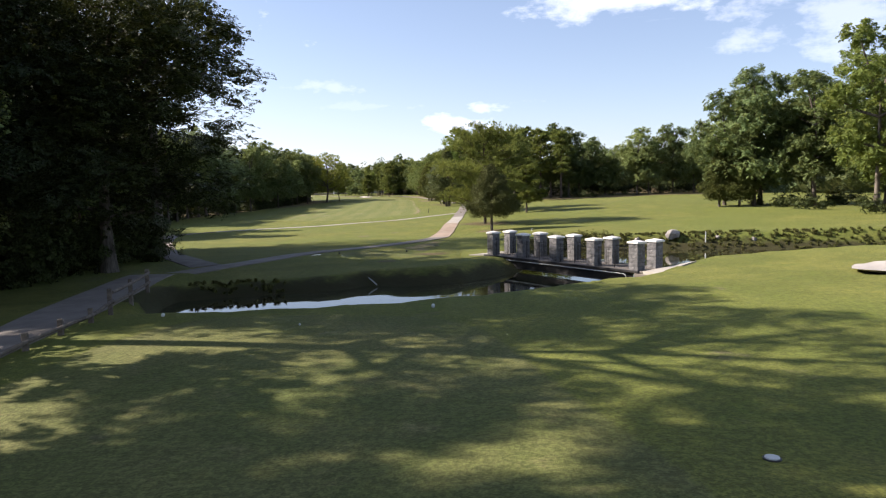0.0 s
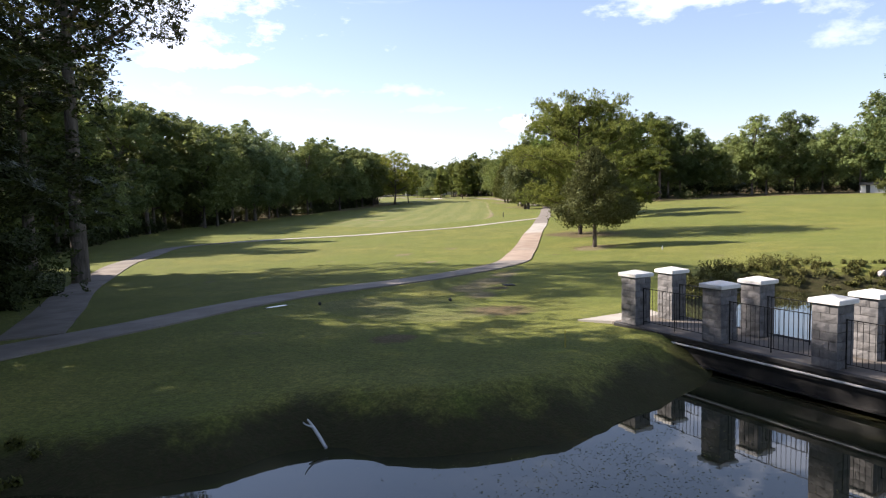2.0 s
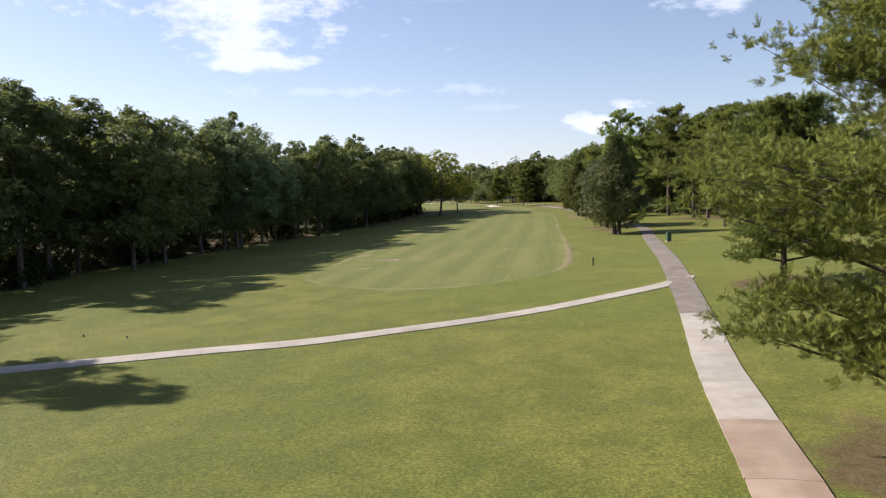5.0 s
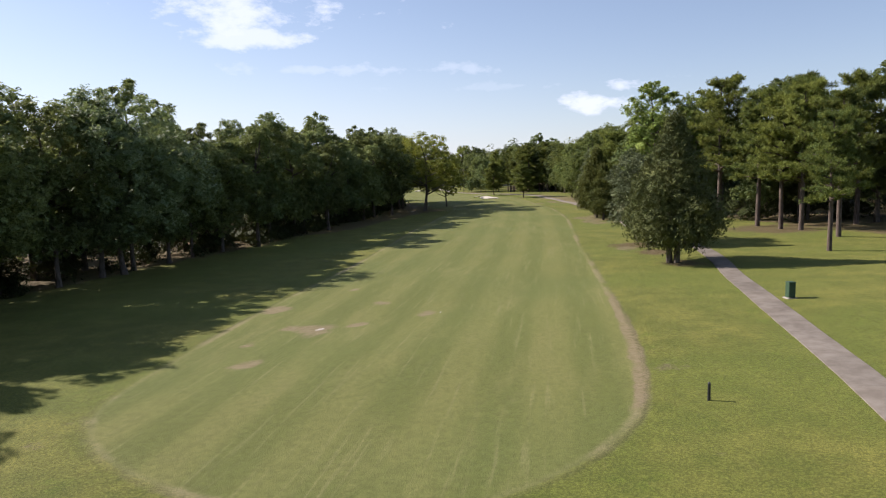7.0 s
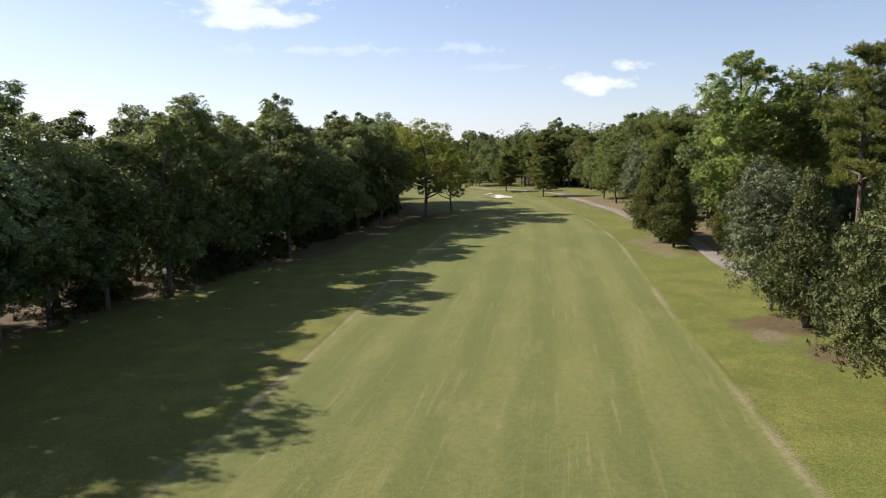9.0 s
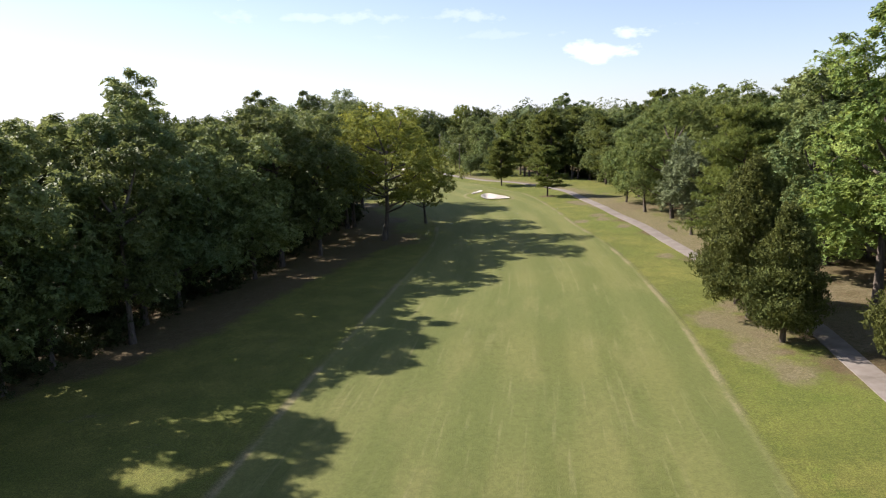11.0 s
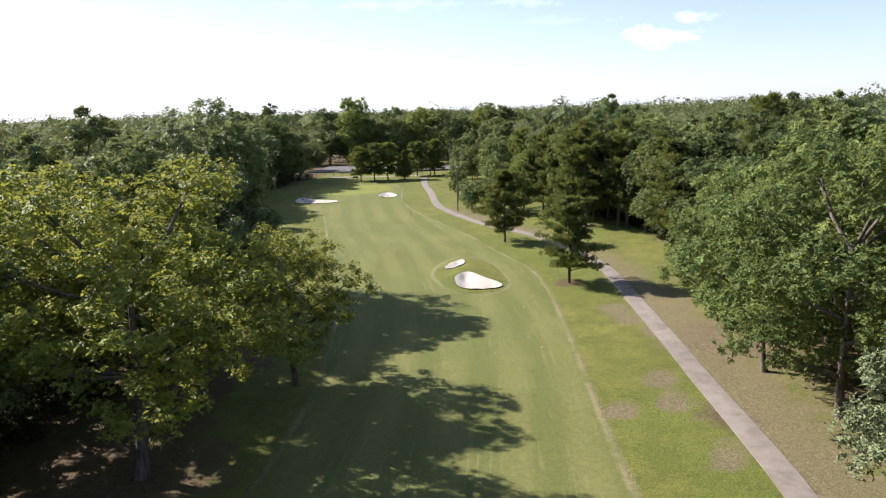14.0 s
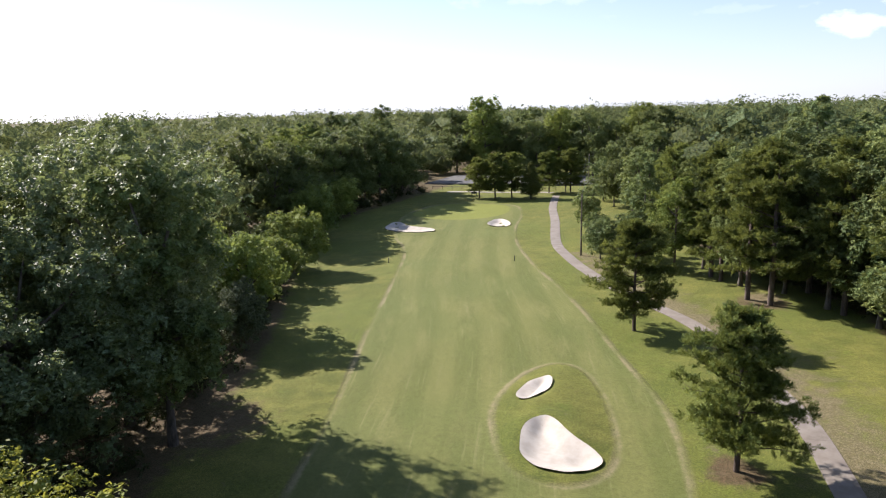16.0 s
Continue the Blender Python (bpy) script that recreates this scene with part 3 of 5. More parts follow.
def build_ground():
    xs = lines(((-3000, -600, 400), (-600, -200, 50), (-200, -115, 6), (-115, -45, 1.6), (-45, -28, 0.6), (-28, -16, 1.0), (-16, 14, 0.5), (14, 60, 1.0), (60, 110, 3), (110, 300, 16), (300, 3000, 300)))
    ys = lines(((-300, -20, 40), (-20, 20, 1.0), (20, 60, 0.5), (60, 322, 1.2), (322, 348, 0.5), (348, 396, 1.2), (396, 420, 0.6), (420, 470, 1.5), (470, 700, 12), (700, 3100, 200)))
    X, Y = np.meshgrid(xs, ys)
    x, y = X.ravel(), Y.ravel()
    z = height(x, y)
    i = np.arange(len(x)).reshape(X.shape)
    quads = np.stack([i[:-1, :-1], i[:-1, 1:], i[1:, 1:], i[1:, :-1]], -1).reshape(-1, 4)
    me = quad_mesh("ground", np.stack([x, y, z], 1), quads, GRASS, True)
    sd = signed(FAIRWAY, x, y)
    sd = np.minimum(sd, -signed(MOUND, x, y))
    run = np.arange(0.0, 600.0)
    line = np.interp(run, (120, 206, 260, 310, 346, 380, 440), (-18.5, -21, -24, -33, -48, -68, -93))
    line = np.convolve(np.pad(line, 25, "edge"), np.hanning(51) / np.hanning(51).sum(), "valid")
    mid, turn = np.interp(y, run, line), np.interp(y, run, np.cos(np.arctan(np.gradient(line))))
    litter = np.full(x.shape, 0.0)
    for a, b, r in LITTER_SPOTS:
        litter = np.maximum(litter, 1.0 - np.hypot(x - a, y - b) / (1.6 * r))
    litter = np.maximum(litter, step(edge_left(y) + 1.0 + np.interp(y, (222, 236, 300, 320), (0, 5.5, 5.5, 0)) - x, -4, 5) * np.where(y > 225, 1.0, 0.75))
    litter = np.maximum(litter, step(x - np.interp(y, (150, 205, 260, 310, 330, 345, 372, 400), (60, 26, 3, -6, -6, -10, -19.5, -40)), -3, 6) * step(y, 180, 205) * 0.85)
    litter = litter * (1 - step(sd, -1, 1))
    lane_x = np.interp(y, (60, 72, 110, 150, 183, 217, 240, 257, 276, 299, 316, 331, 343, 358, 378, 398), (-1, 0.2, 2.7, 5, 6.7, 2.0, 0.5, -2.7, -5.9, -10.6, -14.6, -18.2, -22, -30, -47, -60))
    dry = np.where((y > 235) & (y < 392), np.where(y > 330, 0.40, 0.58) * step(x - lane_x, 0.2, 1.2) * (1 - step(x - lane_x, 9, 14)) + 0.40 * (1 - step(np.abs(x - lane_x), 1, 7)), 0.24 * (1 - step(np.abs(x - lane_x), 1, 3.4)) * (y > 70))
    dry = np.maximum(dry, np.exp(-((sd - 0.1) / 0.42) ** 2) * step(y, 134, 139) * (1 - step(y, 160, 172)) * (x > -12) * 1.1)
    for a, b, r in BARE_SPOTS:
        dry = np.maximum(dry, 1.15 - np.hypot(x - a, (y - b) * 0.7) / (1.5 * r))
    pond = signed(POND, x, y)
    reach = np.where(y > 33 + 0.4 * x, 3.0, 2.2)
    wet = 1.0 - np.clip((-pond) / reach, 0, 1) ** 0.7
    wet = np.where((-pond < reach), wet * np.where(y > 33 + 0.4 * x, 1.0, 0.55), 0)
    tee = np.maximum(signed(TEES[0], x, y), signed(TEES[1], x, y))
    for name, data in (("sd_fair", sd), ("sd_tee", tee), ("sd_green", signed(GREEN, x, y)), ("lane", (x - mid) * turn), ("litter", litter), ("wet", wet), ("dry", dry)):
        a = me.attributes.new(name, "FLOAT", "POINT")
        a.data.foreach_set("value", data.astype(np.float32))
    tagged(new("ground", me), "mown golf course grass with fairway, rough and worn earth", "ground", kind="structure")
    # water
    wx, wy = np.meshgrid(np.arange(-20, 66, 1.0), np.arange(22, 62, 1.0))
    i = np.arange(wx.size).reshape(wx.shape)
    quads = np.stack([i[:-1, :-1], i[:-1, 1:], i[1:, 1:], i[1:, :-1]], -1).reshape(-1, 4)
    keep = (signed(POND, wx, wy) > -3.0)
    keep = keep[:-1, :-1] | keep[1:, 1:] | keep[:-1, 1:] | keep[1:, :-1]
    me = quad_mesh("water", np.stack([wx.ravel(), wy.ravel(), np.full(wx.size, LEVEL)], 1), quads[keep.ravel()], WATER, True)
    tagged(new("water", me), "still dark creek water mirroring the sky", "water", kind="structure")


build_ground()


def build_bunker(poly, label):
    c = np.mean(poly, axis=0)
    rings, verts, faces = 10, [], []
    n = len(poly)
    for r in range(rings):
        f = 1.0 - r / rings
        for q in poly:
            p = c + (np.array(q) - c) * f * (1.02 if r == 0 else 1.0)
            verts.append((p[0], p[1], hz(*p) + 0.13 + 0.03 * math.sin(p[0] * 3 + p[1] * 2)))
    verts.append((c[0], c[1], hz(*c) + 0.13))
    for r in range(rings - 1):
        for i in range(n):
            faces.append((r * n + i, r * n + (i + 1) % n, (r + 1) * n + (i + 1) % n, (r + 1) * n + i))
    faces += [((rings - 1) * n + i, (rings - 1) * n + (i + 1) % n, len(verts) - 1) for i in range(n)]
    return tagged(link_mesh("sand_bunker", verts, faces, SAND, smooth=True), label, "bunker", "fairway and green bunkers")


for poly, label in zip(BUNKERS, ("kidney-shaped bunker of pale raked sand in a grassy mound", "small rounded bunker of pale sand in a grassy mound",
                                 "long bunker of pale sand wrapping round the green", "small bunker of pale sand in front of the green", "pale sand bunker in the grass beside the pond")):
    build_bunker(poly, label)


# ---- trees ----
def tube(points, radii, sides=6):
    """Rings round a line of points, as vertices and quads."""
    verts, quads = [], []
    pts = [Vector(p) for p in points]
    for i, p in enumerate(pts):
        d = (pts[min(i + 1, len(pts) - 1)] - pts[max(i - 1, 0)]).normalized()
        a = d.cross(Vector((0.3, 1, 0.1))).normalized()
        b = d.cross(a)
        for s in range(sides):
            t = 2 * math.pi * s / sides
            verts.append(p + (a * math.cos(t) + b * math.sin(t)) * radii[i])
    for i in range(len(pts) - 1):
        for s in range(sides):
            quads.append((i * sides + s, i * sides + (s + 1) % sides, (i + 1) * sides + (s + 1) % sides, (i + 1) * sides + s))
    return np.array(verts, float).reshape(-1, 3), np.array(quads, int).reshape(-1, 4)


def joined(pieces):
    vs, qs, n = [], [], 0
    for v, q in pieces:
        vs.append(v)
        qs.append(q + n)
        n += len(v)
    return np.concatenate(vs), np.concatenate(qs)


def cards(pos, nor, size, rng, aspect=0.55, along=None):
    """Small leaf sprays: one bent rhombus at each place, facing nor; along: the direction of the long axis."""
    n = len(pos)
    nor = nor / (np.linalg.norm(nor, axis=1, keepdims=True) + 1e-9)
    ref = rng.normal(size=(n, 3)) if along is None else along
    a = ref - nor * np.sum(ref * nor, axis=1, keepdims=True)
    a /= np.linalg.norm(a, axis=1, keepdims=True) + 1e-9
    b = np.cross(nor, a)
    s = np.asarray(size).reshape(-1, 1) * 0.5
    droop = nor * s * 0.25
    v = np.stack([pos - a * s - droop, pos - b * s * aspect, pos + a * s - droop, pos + b * s * aspect], 1).reshape(-1, 3)
    return v, np.arange(4 * n).reshape(n, 4)


def ball(rng, n):
    d = rng.normal(size=(n, 3))
    return d / np.linalg.norm(d, axis=1, keepdims=True)


BALL = np.array([(x, y, z) for x in (-1, 1) for y in (-1, 1) for z in (-1, 1)]) * 0.62
BALL = BALL @ np.array(Matrix.Rotation(math.radians(45), 3, "X") @ Matrix.Rotation(math.radians(35.26), 3, "Y"))    # stands on a corner
BALL_Q = np.array([(0, 1, 3, 2), (4, 6, 7, 5), (0, 4, 5, 1), (2, 3, 7, 6), (0, 2, 6, 4), (1, 5, 7, 3)])


def cores(cen, rad, rng, flat=0.75):
    """Rough dense hearts of leaf clumps, inside the leaves."""
    turn = rng.uniform(0, 2 * math.pi, len(cen))
    c, s = np.cos(turn)[:, None], np.sin(turn)[:, None]
    x, y, z = BALL[:, 0], BALL[:, 1], BALL[:, 2]
    body = np.stack([c * x - s * y, s * x + c * y, np.tile(z, (len(cen), 1))], 2)
    v = cen[:, None, :] + body * rad[:, None, None] * rng.uniform(0.8, 1.15, (len(cen), 8, 1)) * np.array([1.0, 1.0, flat])
    q = BALL_Q[None] + 8 * np.arange(len(cen))[:, None, None]
    return v.reshape(-1, 3), q.reshape(-1, 4)


def broadleaf(seed, tall, wide, low, masses, clumps, leaves, leaf, lean=0.0, core=0.6, size=(0.26, 0.44), flat=0.80, heap=(0.34, 0.52)):
    """Wood and leaf arrays of a broadleaved tree: height, crown radius, height of the crown's underside.
    Limbs carry big leafy masses; each mass is a heap of clumps with dark gaps between, and the leaves lie on the clumps."""
    rng = np.random.default_rng(seed)
    mid, half = (tall + low) / 2, (tall - low) / 2
    g = (np.arange(masses) + 0.5) / masses
    phi = np.arange(masses) * 2.39996 + seed + rng.normal(size=masses) * 0.25
    zz = np.clip(0.86 - 1.76 * g + rng.normal(size=masses) * 0.07, -1, 0.9)
    flare = np.clip(1 - zz ** 2, 0.03, 1) ** 0.45 * (1.0 - 0.10 * zz)
    mr = rng.uniform(*heap, masses) * wide * (1.0 - 0.15 * np.maximum(zz, 0))
    r = np.maximum(wide * rng.uniform(0.80, 1.10, masses) - mr, 0.12 * wide) * flare
    mass = np.stack([np.cos(phi) * r, np.sin(phi) * r, mid + zz * np.maximum(half - mr * flat, 0.2)], 1)
    # clumps sit on the outsides of the masses
    own = np.repeat(np.arange(masses), clumps)
    i = np.tile(np.arange(clumps), masses)
    z = 1 - 1.75 * (i + 0.5) / clumps
    a = i * 2.39996 + own * 1.7
    k = np.stack([np.sqrt(1 - z * z) * np.cos(a), np.sqrt(1 - z * z) * np.sin(a), z], 1) + rng.normal(size=(len(own), 3)) * 0.16
    k /= np.linalg.norm(k, axis=1, keepdims=True)
    stretch = np.array([1.0, 1.0, flat])
    cen = mass[own] + k * (mr[own] * rng.uniform(0.68, 1.02, len(own)))[:, None] * stretch
    cr = mr[own] * rng.uniform(*size, len(own))
    hid = np.zeros(len(cen), bool)
    for j in range(masses):
        hid |= (own != j) & (np.sum(((cen - mass[j]) / stretch) ** 2, axis=1) < (0.62 * mr[j]) ** 2)
    cen, cr, k = cen[~hid], cr[~hid], k[~hid]
    trunk_top = low + half * 1.1
    bend = 0.1 * wide * lean
    wood = [tube([(0, 0, -0.4), (bend * 0.5, 0, low * 0.5), (bend, 0.05, low + 0.5), (bend, 0.1, trunk_top)], [0.022 * tall, 0.016 * tall, 0.013 * tall, 0.005 * tall], 8)]
    for j in range(masses):
        e = mass[j]
        z0 = max(min(e[2] - 0.55 * math.hypot(e[0], e[1]), trunk_top * 0.95), low * 0.75 + 0.4)
        m = np.array([bend + e[0] * 0.5, e[1] * 0.5, z0 * 0.5 + e[2] * 0.5 - 0.05 * wide])
        wood.append(tube([(bend, 0, z0), m, e], [0.0085 * tall, 0.006 * tall, 0.003 * tall], 5))
        for c in cen[rng.integers(0, len(cen), 2)]:
            if np.linalg.norm(c - e) < mr[j] * 1.3:
                wood.append(tube([e, (e + c) / 2 + [0, 0, 0.1], c], [0.003 * tall, 0.002 * tall, 0.001 * tall], 4))
    d = ball(rng, len(cen) * leaves) + 0.42 * np.repeat(k, leaves, 0) + np.array([0, 0, 0.22])
    d /= np.linalg.norm(d, axis=1, keepdims=True)
    who = np.repeat(np.arange(len(cen)), leaves)
    pos = cen[who] + d * (cr[who] * rng.uniform(0.60, 1.38, len(d)))[:, None] * stretch
    inner = np.zeros(len(pos), bool)
    for c, q in zip(cen, cr):
        inner |= np.sum(((pos - c) / stretch) ** 2, axis=1) < (0.62 * q) ** 2
    pos, d = pos[~inner], d[~inner]
    nor = d * 0.5 + rng.normal(size=d.shape) * 0.45 + np.array([0, 0, 0.75])
    leafy = [cards(pos, nor, rng.uniform(0.6, 1.4, len(pos)) * leaf, rng, 0.66)]
    if core:
        leafy += [cores(mass, mr * core, rng, flat), cores(cen, cr * 0.52, rng, flat)]
    return joined(wood), joined(leafy)


def pine(seed, tall, wide, low, limbs, lumps, brushes, needles, needle, slim=0.16, top=0.45, bush=(0.11, 0.20), shape=None):
    """A pine: straight trunk, uneven limbs that carry bushy pads of needle tufts, with sky between them.
    shape: rows of height and reach, where the outline is known."""
    rng = np.random.default_rng(seed)
    wood = [tube([(0, 0, -0.4), (0.1, 0.05, tall * 0.35), (-0.05, 0.1, tall * 0.7), (0, 0, tall * 0.95)], [0.018 * tall, 0.014 * tall, 0.009 * tall, 0.002 * tall], 8)]
    cen, rad, outs = [np.array([0, 0, tall * 0.97])], [wide * 0.13], [np.array([0, 0, 1.0])]
    for i in range(limbs):
        f = (i + rng.uniform(0, 0.8)) / limbs
        z0 = low + (tall - low) * 0.93 * f
        prof = wide * ((0.94 + 0.17 * f) if f < 0.35 else 1.0 - (1 - top) * ((f - 0.35) / 0.65) ** 1.5)
        if shape:
            prof = float(np.interp(z0, *zip(*shape)))
        a = i * 2.4 + rng.uniform(-0.5, 0.5)
        reach = prof * (rng.uniform(0.74, 1.02) if shape else rng.uniform(0.50, 1.05))
        rise = reach * (rng.uniform(-0.22, 0.22) + 0.42 * f)
        out = np.array([math.cos(a), math.sin(a), 0])
        start = np.array([0, 0, z0 - 0.12 * reach])
        m, e = out * reach * 0.5 + [0, 0, z0 + rise * 0.3], out * reach + [0, 0, z0 + rise]
        wood.append(tube([start, m, e], [0.0062 * tall * (1.1 - 0.7 * f), 0.0036 * tall * (1.1 - 0.7 * f), 0.0012 * tall], 4))
        for s in np.linspace(0.36, 1.0, lumps):
            b = start + (m - start) * 2 * s if s < 0.5 else m + (e - m) * (2 * s - 1)
            side = np.array([-out[1], out[0], 0]) * rng.normal() * reach * 0.17 * (0.4 + s)
            c = b + side + np.array([0, 0, rng.uniform(0.0, 0.3)])
            wood.append(tube([b * 0.8 + start * 0.2, c], [0.0014 * tall, 0.0007 * tall], 3))
            cen.append(c)
            rad.append(wide * rng.uniform(*bush) * (0.75 + 0.4 * s) * (0.6 + 0.4 * reach / wide))
            outs.append(out + side / max(reach, 0.1))
    cen, rad, outs = np.array(cen), np.array(rad), np.array(outs)
    # each pad is a handful of tufts, each tuft a brush of needles round a twig's end
    own = np.repeat(np.arange(len(cen)), brushes)
    k = ball(rng, len(own))
    k[:, 2] = np.where(k[:, 2] < -0.35, -k[:, 2], k[:, 2])
    tip = cen[own] + k * (rad[own] * rng.uniform(0.25, 1.1, len(own)))[:, None] * np.array([1.2, 1.2, 0.55])
    aim = k * 0.7 + outs[own] * 0.6 + np.array([0, 0, 0.50])
    aim /= np.linalg.norm(aim, axis=1, keepdims=True)
    d = ball(rng, len(own) * needles) * 0.8 + 0.85 * np.repeat(aim, needles, 0)
    d /= np.linalg.norm(d, axis=1, keepdims=True)
    size = rng.uniform(0.7, 1.2, len(d)) * needle
    base = np.repeat(tip, needles, 0) - np.repeat(aim, needles, 0) * (rng.uniform(0, 0.9, len(d)) * needle)[:, None]
    pos = base + d * (size * 0.5)[:, None]
    return joined(wood), cards(pos, np.cross(d, ball(rng, len(d))) + d * 0.1, size, rng, slim, d)


def cedar(seed, tall, wide, low, lumps, sprays, leaf, forks=1, point=0.75, size=(0.20, 0.32)):
    """A dense cedar: a skirted cone of overlapping leafy lumps, ragged at its edge."""
    rng = np.random.default_rng(seed)
    wood = []
    for k in range(forks):
        a = 2.4 * k
        off = np.array([math.cos(a), math.sin(a), 0]) * 0.35 * (forks > 1)
        wood.append(tube([off + [0, 0, -0.4], off * 1.3 + [0, 0, low], off * 0.5 + [0, 0, tall * 0.9]], [0.024 * tall, 0.020 * tall, 0.003 * tall], 7))
    f = ((np.arange(lumps) + 0.5) / lumps) ** 1.25
    prof = wide * np.clip(1 - f, 0, 1) ** point * np.clip(0.62 + 2.2 * f, 0, 1)
    ang = np.arange(lumps) * 2.39996 + rng.normal(size=lumps) * 0.2
    cr = wide * rng.uniform(*size, lumps) * (1 - 0.45 * f)
    r = np.maximum(prof * rng.uniform(0.74, 1.16, lumps) - cr * 0.7, 0) * np.where(rng.random(lumps) < 0.82, 1, 0.4)
    cen = np.stack([np.cos(ang) * r, np.sin(ang) * r, low + cr * 0.6 + (tall - low - cr) * f], 1)
    own = np.repeat(np.arange(lumps), sprays)
    k = ball(rng, len(own))
    stretch = np.array([1.0, 1.0, 0.85])
    rough = 1 + 0.2 * np.sin(k[:, 0] * 8 + own) * np.sin(k[:, 1] * 7 + own * 2)
    pos = cen[own] + k * (cr[own] * rough * rng.uniform(0.8, 1.25, len(own)))[:, None] * stretch
    inner = np.zeros(len(pos), bool)
    for c, q in zip(cen, cr):
        inner |= np.sum(((pos - c) / stretch) ** 2, axis=1) < (0.74 * q) ** 2
    pos, k = pos[~inner], k[~inner]
    out = pos * np.array([1, 1, 0])
    out /= np.linalg.norm(out, axis=1, keepdims=True) + 1e-6
    nor = k * 0.5 + out * 0.3 + rng.normal(size=k.shape) * 0.5
    along = out * 0.6 + np.array([0, 0, 0.75]) + rng.normal(size=k.shape) * 0.4
    spray = cards(pos, nor, rng.uniform(0.6, 1.4, len(pos)) * leaf, rng, 0.48, along)
    return joined(wood), joined([spray, cores(cen, cr * 0.66, rng)])


def make_tree(name, arrays, leafmat, barkmat, label, category="tree", group=""):
    """A tree as an Empty with its trunk and its crown."""
    (wv, wq), (cv, cq) = arrays
    tree = new(name)
    for part_name, v, q, mat, smooth in (("trunk", wv, wq, barkmat, True), ("crown", cv, cq, leafmat, False)):
        me = quad_mesh(part_name, v, q, mat, smooth)
        if mat == NEEDLE:
            me.attributes.new("across", "FLOAT", "POINT").data.foreach_set("value", np.tile(np.array([0, -1, 0, 1], np.float32), len(v) // 4))
        ob = new(part_name, me)
        ob.parent = tree
    return tagged(tree, label, category, group)


class Kind:
    """One kind of tree; the first one planted is the original, the rest copies."""
    def __init__(self, *args):
        self.args, self.ob = args, None

    def plant(self, x, y, size=1.0, spin=0.0, tall=1.0, label=""):
        m = pose(x, y, hz(x, y) - 0.05, 0, 0, spin) @ Matrix.Diagonal((size, size, size * tall, 1))
        if self.ob is None:
            self.ob = make_tree(*self.args)
            self.ob.matrix_basis = m
            ob = self.ob
        else:
            ob = copy_thing(self.ob, m @ Matrix.Diagonal([1 / s for s in self.ob.scale] + [1]))
            ob.matrix_basis = m
        if label:
            tagged(ob, label)
        return ob


EDGE_GROUP = "trees along the fairway woods"
wood_label = "leafy green broadleaved tree at the edge of the woods"
OAK_NEAR = Kind("oak_tree", broadleaf(3, 25, 8.8, 2.2, 16, 15, 64, 0.52, 0, 0.6), LEAF_SHADED, BARK, "tall dense dark oak overhanging the cart path", "tree", "oaks by the tee")
OAK_HIGH = Kind("oak_tree", broadleaf(4, 27, 8.8, 12.5, 12, 12, 58, 0.50, 0, 0.0, (0.26, 0.46), 0.7, (0.26, 0.42)), LEAF_SHADED, BARK, "very tall oak with a high crown above the cart path", "tree", "oaks by the tee")
OAK_BIG = Kind("oak_tree", broadleaf(11, 21, 9.6, 3.6, 18, 14, 54, 0.42, 0.5, 0.30, (0.22, 0.38), 0.74, (0.24, 0.40)), LEAF_YELLOW, BARK, "broad spreading oak with yellow-green leaves beside the fairway", "tree", EDGE_GROUP)
OAK_SIDE = Kind("oak_tree", broadleaf(12, 21, 9.4, 2.0, 17, 15, 62, 0.46, 0.5, 0.5, (0.24, 0.40), 0.80, (0.30, 0.46)), LEAF_SIDE, BARK, "broad dark oak with glossy leaves at the woods' edge", "tree", EDGE_GROUP)
WOODS = [Kind("broadleaf_tree", broadleaf(21 + i, t, w, l, 10, 11, 30, 0.76, 0, 0.6, (0.30, 0.50)), LEAF_WOOD, BARK, wood_label, "tree", EDGE_GROUP) for i, (t, w, l) in enumerate(((18.5, 6.0, 0.8), (20.5, 5.4, 1.4), (17.5, 6.5, 0.8), (21, 5.2, 1.8)))]
MAPLE = Kind("maple_tree", broadleaf(15, 15.5, 6.6, 1.4, 15, 14, 40, 0.40, 0.4, 0.36, (0.26, 0.44), 0.85, (0.26, 0.42)), LEAF_MID, BARK, "broad leafy green maple overhanging the cart path", "tree", EDGE_GROUP)
BACK = [Kind("broadleaf_tree", broadleaf(41 + i, t, w, 2.5, 7, 9, 24, 1.05), LEAF_WOOD, BARK, "leafy green tree standing inside the woods", "tree", EDGE_GROUP) for i, (t, w) in enumerate(((21, 6.0), (23, 5.6), (20, 6.4)))]
TALL = [Kind("poplar_tree", broadleaf(61 + i, 25, 6.2, 2.0, 13, 12, 38, 0.72, 0, 0.5), LEAF_LIGHT, BARK, "tall bright green broadleaved tree above its neighbours", "tree", EDGE_GROUP) for i in range(2)]
BUSH = Kind("shrub", broadleaf(77, 7.5, 4.2, 0.2, 9, 12, 40, 0.46, 0, 0.6), LEAF_LIGHT, BARK, "rounded yellow-green thicket in front of the woods", "shrub", EDGE_GROUP)
GREY = Kind("grey_leaved_tree", broadleaf(71, 13, 4.4, 0.7, 13, 13, 50, 0.44, 0, 0.6, (0.26, 0.42), 0.9), LEAF_GREY, BARK, "silvery grey-green leaved tree beside the cart path", "tree", EDGE_GROUP)
PINE_SHAPE = ((2.0, 5.6), (3.5, 5.6), (5.5, 6.8), (6.8, 6.8), (8.3, 5.8), (8.9, 4.8), (9.8, 4.3), (10.8, 2.8), (11.9, 1.0))
